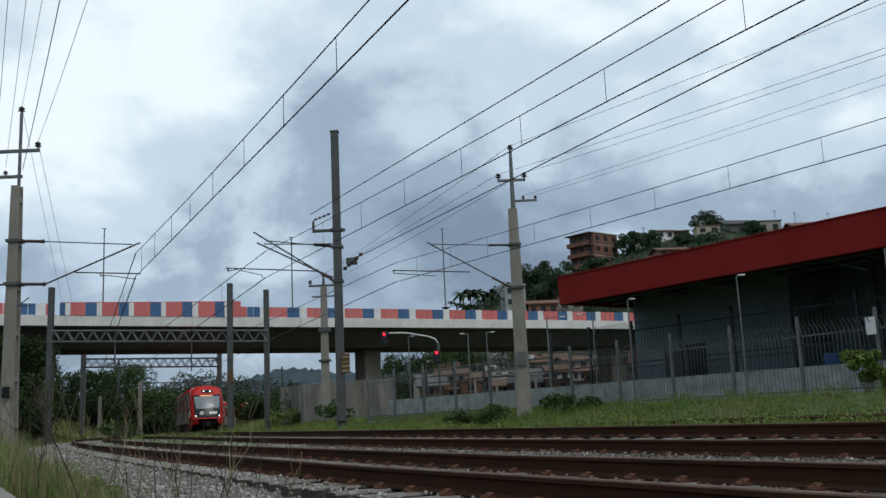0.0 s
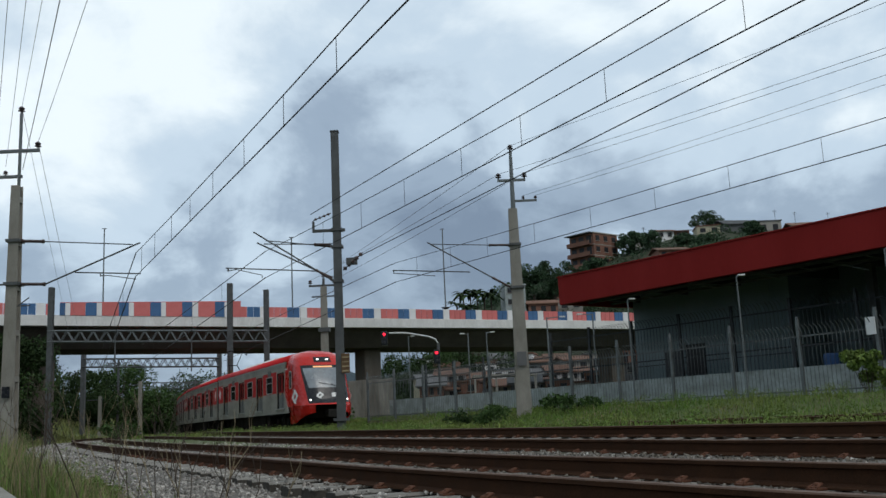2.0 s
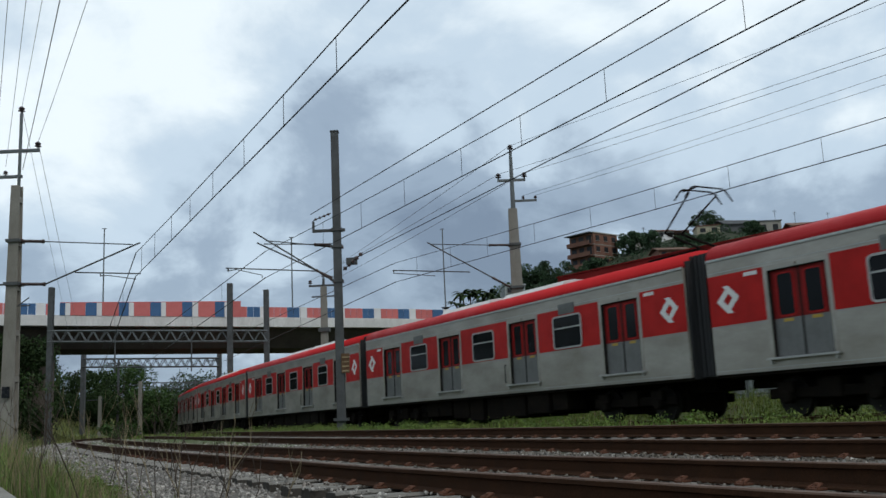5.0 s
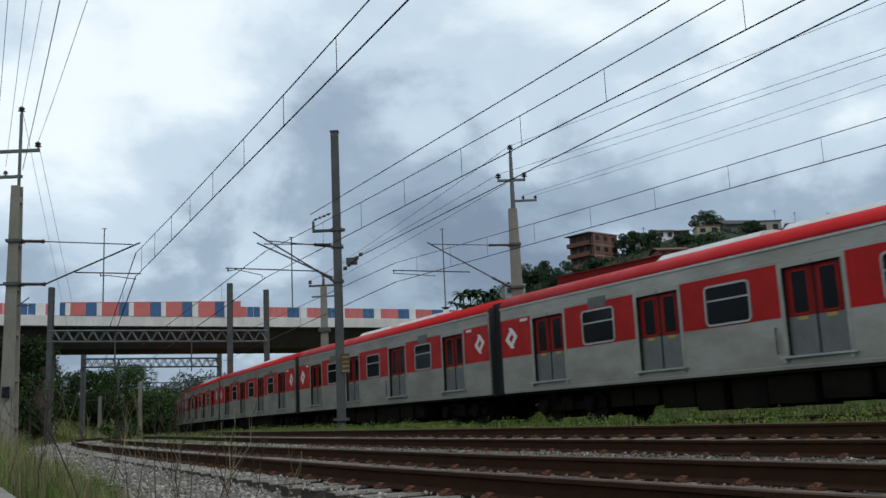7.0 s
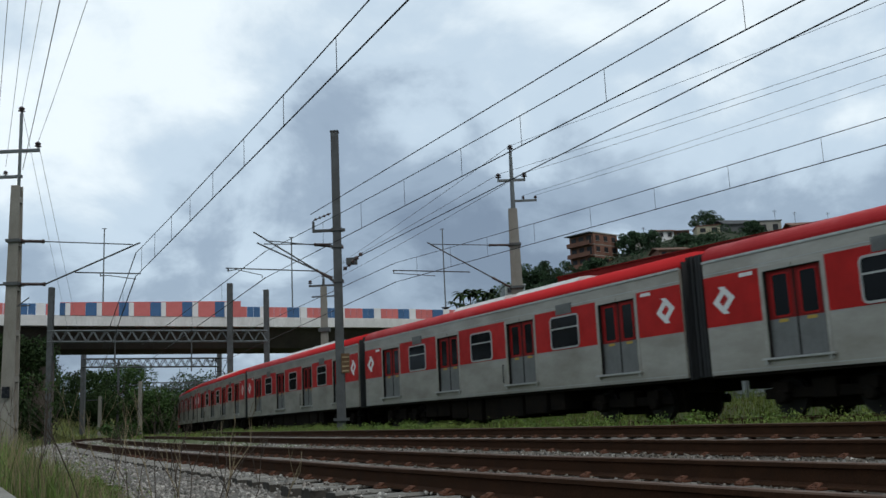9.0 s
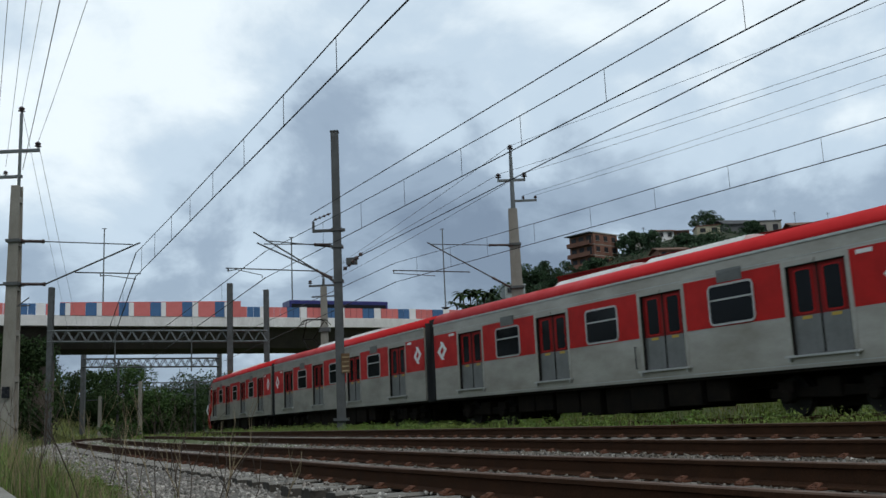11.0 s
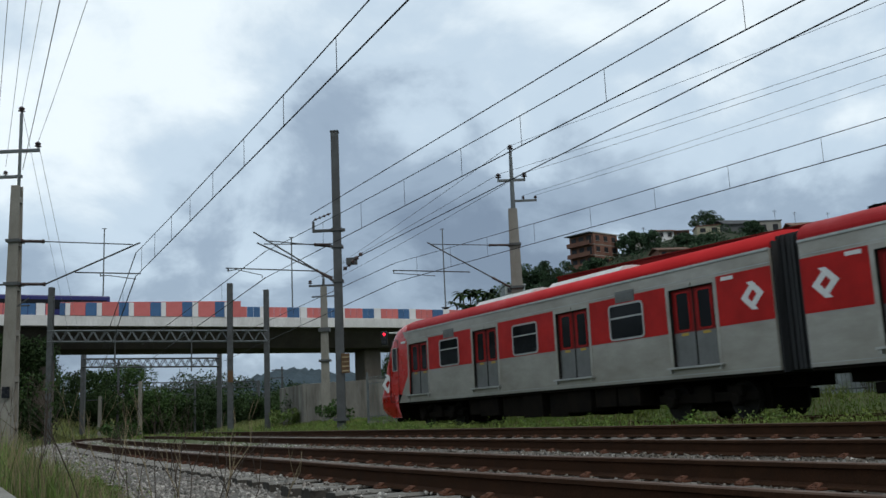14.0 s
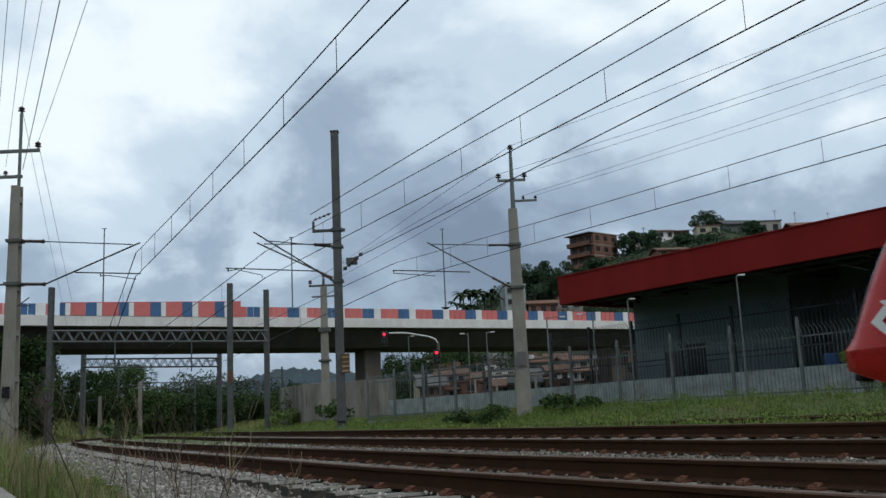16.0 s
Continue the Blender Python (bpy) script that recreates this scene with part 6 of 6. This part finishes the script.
# ---------------------------------------------------------------- houses
def house(x, y, z, w, d, h, turn, wall, roof, label, storeys=2, cols=2, pitch=0.0, group="hillside houses", balcony=False):
    t = thing("house", label, "house", group, m=pose(x, y, z, 0, 0, turn))
    part("wall", boxes((-w / 2, w / 2, 0, d, -3.5, h)), wall, t)
    if pitch:
        bm = bmesh.new()
        e = 0.5
        prof = [(-e, h - 0.05), (d / 2, h + pitch), (d + e, h - 0.05), (d + e, h - 0.25), (d / 2, h + pitch - 0.2), (-e, h - 0.25)]
        a = [bm.verts.new((-w / 2 - e, py, pz)) for py, pz in prof]
        b = [bm.verts.new((w / 2 + e, py, pz)) for py, pz in prof]
        for i in range(6):
            j = (i + 1) % 6
            bm.faces.new((a[i], a[j], b[j], b[i]))
        bm.faces.new(a[::-1])
        bm.faces.new(b)
        bmesh.ops.recalc_face_normals(bm, faces=bm.faces)
        part("roof", bm, roof, t)
    else:
        part("roof", boxes((-w / 2 - 0.2, w / 2 + 0.2, -0.2, d + 0.2, h, h + 0.25)), roof, t)
    fh = h / storeys
    for k in range(storeys):
        for c in range(cols):
            cx = -w / 2 + w * (c + 0.5) / cols
            ww = min(1.3, w / cols * 0.5)
            win = part("window", boxes((cx - ww / 2, cx + ww / 2, -0.06, 0.0, k * fh + fh * 0.35, k * fh + fh * 0.8)), M_DARK, t)
            part("sill", boxes((cx - ww / 2 - 0.08, cx + ww / 2 + 0.08, -0.14, 0.0, k * fh + fh * 0.31, k * fh + fh * 0.35)), M_RENDER, win)
        if balcony and k:
            part("balcony", boxes((-w / 2 - 1.0, -w / 2 + w * 0.42, -1.1, 0.0, k * fh - 0.12, k * fh + 0.1), (-w / 2 - 1.0, -w / 2 + w * 0.42, -1.1, -1.0, k * fh + 0.1, k * fh + 0.8)), wall, t)
    return t


def build_houses():
    # unfinished block: a windowed flank and an end of open balconies
    t = house(38.8, 221.8, 29.5, 8.6, 7.6, 13.2, 40, M_BRICK, M_RENDER, "unfinished five-storey block of raw clay brick", 5, 3, 0, "hillside houses")
    for k in range(5):
        z = k * 2.64
        part("floor_slab", boxes((-4.4, 4.34, -0.04, 7.64, z - 0.14, z + 0.08)), M_RENDER, t)
        part("balcony", boxes((-5.7, -4.3, 0.3, 7.4, z - 0.12, z + 0.06), (-5.7, -5.6, 0.3, 7.4, z + 0.06, z + 0.85)), M_BRICK, t)
        for j in range(3):
            part("balcony_door", boxes((-4.36, -4.3, 0.7 + j * 2.4, 2.2 + j * 2.4, z + 0.1, z + 2.2)), M_DARK, t)
    part("roof_canopy", boxes((-5.8, -4.0, 0.0, 7.8, 13.2, 13.4)), M_HOUSEGREY, t)
    house(54.9, 229, 42.0, 4.4, 5, 2.3, 8, M_PWHITE, M_TILE, "small white house with low roof on the hill", 1, 2, 0.7)
    house(50.0, 231, 41.0, 4.0, 5, 2.4, -4, M_RENDER, M_TILE, "small house with clay tile roof on the hill", 1, 2, 0.6)
    house(59.0, 229, 41.6, 3.6, 5, 2.6, -5, M_BRICK, M_TILE, "small brick house on the hill crest", 1, 2, 0.5)
    house(63.6, 222, 39.2, 5.4, 6, 4.4, -6, M_CREAM, M_TILE, "cream two-storey house with flat eaves on the hill crest", 2, 2, 0.0)
    house(72.4, 225, 40.0, 8.0, 7, 4.4, 10, M_HOUSEGREY, M_STDARK, "dark grey gabled house on the hill crest", 1, 1, 1.6)
    house(79.6, 226, 41.0, 5.8, 6, 3.9, 0, M_RENDER, M_HOUSEGREY, "grey rendered house on the hill crest", 1, 2, 0.0)
    house(88.8, 226, 41.6, 7.4, 6, 2.0, 0, M_RENDER, M_TILE, "low house with clay tile roof", 1, 3, 1.2)
    house(50.6, 205, 33.0, 6.6, 6, 2.5, 5, M_BRICK, M_TILE, "low hillside house under a clay tile roof", 1, 3, 0.9)
    house(14.2, 190, 20.0, 4.2, 6, 7.0, 6, M_LOWWALL, M_LOWWALL, "narrow grey water tower house above the bridge", 3, 2, 0.0)
    house(19.7, 190, 20.2, 6.0, 6, 3.0, 4, M_BRICK, M_TILE, "brick house with clay tile roof above the bridge", 1, 3, 0.9)
    house(26, 196, 21.5, 5, 6, 3.2, 0, M_RENDER, M_TILE, "rendered hillside house above the bridge", 1, 2, 0.0)
    for x, y, z in ((61.5, 224, 42), (81.5, 227, 44.5), (94, 226, 43), (48.5, 224, 41), (86.0, 226, 43.5)):
        t = thing("roof_antenna", "thin metal roof antenna on the hill crest", "antenna", "roof antennas", m=pose(x, y, z))
        part("mast", rods(((0, 0, -3), (0, 0, 3.4), 0.05)), M_GALVD, t)
        part("aerial", boxes((-0.5, 0.5, -0.03, 0.03, 2.9, 2.96), (-0.35, 0.35, -0.03, 0.03, 3.2, 3.26)), M_GALVD, t)
    rng = random.Random(12)
    for row, (y0, z0, count) in enumerate(((126, 1.6, 12), (138, 4.0, 12), (150, 6.4, 12))):
        for i in range(count):
            y = y0 + rng.uniform(-3, 3)
            x = (-0.02 + 0.215 * (i + rng.uniform(-0.2, 0.2)) / (count - 1)) * y
            wall = rng.choice((M_RENDER, M_HOUSEGREY, M_PWHITE, M_RENDER, M_CREAM, M_BRICK))
            house(x, y, z0 + rng.uniform(-0.6, 0.6), rng.uniform(2.4, 4.4), 5, rng.uniform(2.4, 4.0), rng.uniform(-14, 14), wall, rng.choice((M_TILE, M_TILE, M_HOUSEGREY)), "crowded hillside house seen beneath the bridge", 1 if row == 2 else 2, rng.choice((2, 3)), rng.choice((0.0, 0.7, 1.0)), "houses beneath the bridge")
    # white framed shelter on the street below the houses
    t = thing("street_shelter", "white framed open shelter behind the fence", "shelter", m=pose(5.6, 96, 0.6))
    part("roof", boxes((-3.2, 3.2, -1.2, 1.2, 4.2, 4.45)), M_RENDER, t)
    part("counter", boxes((-2.6, 2.6, -1.0, -0.9, 1.2, 2.3)), M_RENDER, t)
    for x in (-3.0, -0.9, 1.0, 3.0):
        part("post", boxes((x - 0.1, x + 0.1, -1.1, -0.9, 0, 4.2)), M_RENDER, t)


build_houses()


# ---------------------------------------------------------------- walls, lamps, signals
def build_trackside():
    for x, y, turn, length, top in ((-4.0, 71.0, 157, 7.7, 4.0), (-11.1, 74.3, 115, 7.0, 4.0)):
        ob = part("wall_trackside", boxes((0, length, 0, 0.3, 0.0, top), bevel=0.03), M_BLOCK)
        ob.matrix_basis = Matrix.Translation((x, y, 0)) @ Matrix.Rotation(radians(turn), 4, "Z")
        tagged(ob, "raw concrete wall streaked with damp", "wall", kind="structure")
        for i in range(int(length // 2.5) + 1):
            rib = part("pilaster", boxes((i * 2.5 + 0.02, i * 2.5 + 0.24, 0.31, 0.36, 0.0, top + 0.04)), M_BLOCK, ob)
    # concrete slab in the grass
    q = part("concrete_slab", boxes((-1.6, 0, -2.2, 2.6, -0.5, 0.46), bevel=0.02), M_CONCRETE)
    q.matrix_basis = pose(-2.4, 5.3, 0.0, 0, 0, 28.2)
    tagged(q, "worn pale concrete slab in the grass", "slab")

    def lamp_post(x, y, z0, z1, arm, label, r=0.06):
        t = thing("lamp_post", label, "lamp post", "lamp posts", m=pose(x, y, 0))
        part("pole", rods(((0, 0, z0), (0, 0, z1), r, r * 0.7)), M_GALV, t)
        if arm:
            part("arm", rods(((0, 0, z1 - 0.06), (arm, -0.1, z1), r * 0.5)), M_GALV, t)
            part("lantern", boxes((arm - 0.1 * r / 0.06, arm + 0.25 * r / 0.06, -0.1 - r, 0.02, z1 - 0.7 * r, z1 + 0.7 * r), bevel=0.01), M_RUBBERGREY, t)
        return t

    lamp_post(10.64, 34.2, 0.8, 5.47, 0.12, "grey steel platform lamp post", 0.04)
    lamp_post(7.46, 38.6, 0.8, 5.3, 0.12, "grey steel platform lamp post", 0.04)
    lamp_post(13.97, 29.6, 0.8, 5.48, 0.12, "grey steel platform lamp post", 0.04)
    lamp_post(6.38, 60.0, 0.8, 6.9, 0.9, "grey street lamp behind the fence")
    lamp_post(9.3, 60.0, 0.8, 7.0, -0.9, "grey street lamp behind the fence")
    lamp_post(1.55, 70.0, 0.8, 7.0, -0.5, "grey street lamp behind the fence")
    lamp_post(3.0, 72.0, 0.8, 7.2, 0.4, "grey street lamp behind the fence")
    lamp_post(-3.6, 88.0, 0.8, 8.6, 0.3, "grey street lamp behind the fence")
    for x, y, z1 in ((-36.5, 100, 22.8), (0.0, 112, 23.5), (-17.1, 105, 21.9)):
        t = lamp_post(x, y, 11.2, z1, 0, "tall thin mast on the bridge", 0.09)
        bm = bmesh.new()
        lathe(bm, [(0.05, 0), (0.5, 0.25), (0.5, 0.32), (0.05, 0.4)], centre=(0, 0, 11.2 + (z1 - 11.2) * 0.2))
        part("lantern_ring", bm, M_GALVD, t)
        part("tip", boxes((-0.25, 0.25, -0.03, 0.03, z1 - 0.05, z1 + 0.03)), M_GALVD, t)
    # street signals
    t = thing("traffic_light", "traffic light with overhead arm showing red", "traffic light", m=pose(-0.6, 62, 0))
    part("post", rods(((0, 0, 0.9), (0, 0, 5.75), 0.09)), M_GALVD, t)
    pts = [(0, 5.7), (-0.15, 6.0), (-0.6, 6.2), (-2.0, 6.5), (-3.2, 6.55)]
    part("arm", tube(bmesh.new(), [(a, 0, za) for a, za in pts], 0.055), M_RUBBERGREY, t)
    for x, z in ((-3.5, 6.2), (-0.12, 4.85)):
        h = part("signal_head", boxes((x - 0.2, x + 0.2, -0.15, 0.15, z - 0.45, z + 0.45), bevel=0.04), M_BLACK, t)
        for k, lit in ((0.26, True), (0.0, False), (-0.26, False)):
            bm = bmesh.new()
            lathe(bm, [(0.1, 0), (0.1, 0.02), (0.07, 0.05)], m=Matrix.Translation((x, -0.15, z + k)) @ Matrix.Rotation(radians(90), 4, "X"))
            part("lens", bm, M_REDLAMP if lit else M_DARK, h)
    # lone masts beyond the bridge
    for x, y, top, m2, w in ((-43.2, 118, 5.6, M_CONCRETE, 0.2), (-45.5, 131, 11.0, M_GALVD, 0.14), (-40.5, 125, 7.6, M_CONCRETE, 0.24), (-36.0, 135, 8.0, M_GALVD, 0.14), (-31.0, 128, 10.5, M_GALVD, 0.16), (-24.5, 140, 9.6, M_GALVD, 0.14), (-21.0, 120, 7.4, M_GALVD, 0.14)):
        t = thing("trackside_mast", "plain mast standing by the tracks beyond the bridge", "mast", "trackside masts", m=pose(x, y, 0))
        part("shaft", pole_shaft(0, 0, 0.1, top, w, w * 0.8, w, w * 0.8, 0), m2, t)
        part("crossarm", boxes((-1.6, 0.3, -0.06, 0.06, top - 0.5, top - 0.38)), M_GALVD, t)
    # plate on the fence, blue drum behind it
    sign = part("notice_board", boxes((-0.16, 0.16, -0.02, 0.02, -0.28, 0.28)), M_PWHITE)
    sign.matrix_basis = station_frame(13.69, 30.52) @ Matrix.Translation((0, -0.08, 3.13))
    tagged(sign, "small white notice fixed to the fence", "sign")
    bm = bmesh.new()
    lathe(bm, [(0.3, 0), (0.33, 0.1), (0.33, 0.9), (0.3, 1.0)], centre=(0, 0, 0))
    d = part("drum", bm, M_BLUEDRUM)
    d.matrix_basis = pose(14.6, 36.2, 1.6)
    tagged(d, "blue plastic drum behind the fence", "drum")
    # pallet-like stack of old sleepers on the bank
    for i in range(3):
        o = part("timber_sleeper", boxes((-1.1, 1.1, -0.11, 0.11, 0, 0.14), bevel=0.01), M_TRUNK)
        q = TRAIN.at(-7.0 + i * 2.35, -3.6 + 0.05 * i)
        o.matrix_basis = Matrix.Translation((q.x, q.y, ground_z(q.x, q.y) + 0.12)) @ Matrix.Rotation(TRAIN.heading(-7) - math.pi / 2 + 0.03 * i, 4, "Z")
        tagged(o, "old dark timber lying along the verge", "timber", "old timbers")


build_trackside()
build_rear_fence()


# ---------------------------------------------------------------- what moves
# small stops and starts of the train, metres ahead of its even running
UNEVEN = {2.0: 0.30, 4.0: 0.18, 6.5: -0.45, 3.0: 0.44, 3.5: -0.27, 7.0: 0.13, 7.5: -0.32, 8.0: 0.22, 8.5: -0.09, 9.0: 0.36, 11.5: -0.09, 12.0: 0.20, 12.5: -0.33, 13.5: -0.41, 14.5: -0.15, 15.0: 0.45, 15.5: 0.38, 16.0: 0.75}


def third_gap(t):
    """Station of the third coupling at t seconds: the train slows gently."""
    u = t - 7.0
    return -26.7965 + 15.6261 * u - 0.263 * u * u + UNEVEN.get(t, 0.0)


def motions():
    times = [i * 0.5 for i in range(33)]
    for k, car in enumerate(CARS):
        rows = []
        for t in times:
            rear = third_gap(t) - (k + 1 - 3) * PITCH
            front = rear + PITCH
            if k == 7:
                front, rear = rear, front
            a, b = TRAIN.at(rear, 0, RAIL_Z), TRAIN.at(front, 0, RAIL_Z)
            mid = (a + b) / 2
            rows.append((t, Matrix.Translation(mid) @ Matrix.Rotation(math.atan2(b.y - a.y, b.x - a.x), 4, "Z")))
        walk(car, rows)
    # the bus crosses the bridge from the far end towards the left bank
    bus_rows = []
    for t, u in ((0.0, 118.0), (4.0, 76.0), (8.0, 34.5), (11.0, 0.9), (12.4, -13.7), (13.2, -21.5), (14.5, -31.9), (16.0, -44.0)):
        bus_rows.append((t, B_M @ pose(u, 3.2, 11.2, 0, 0, 180)))
    walk(BUS, bus_rows)


motions()
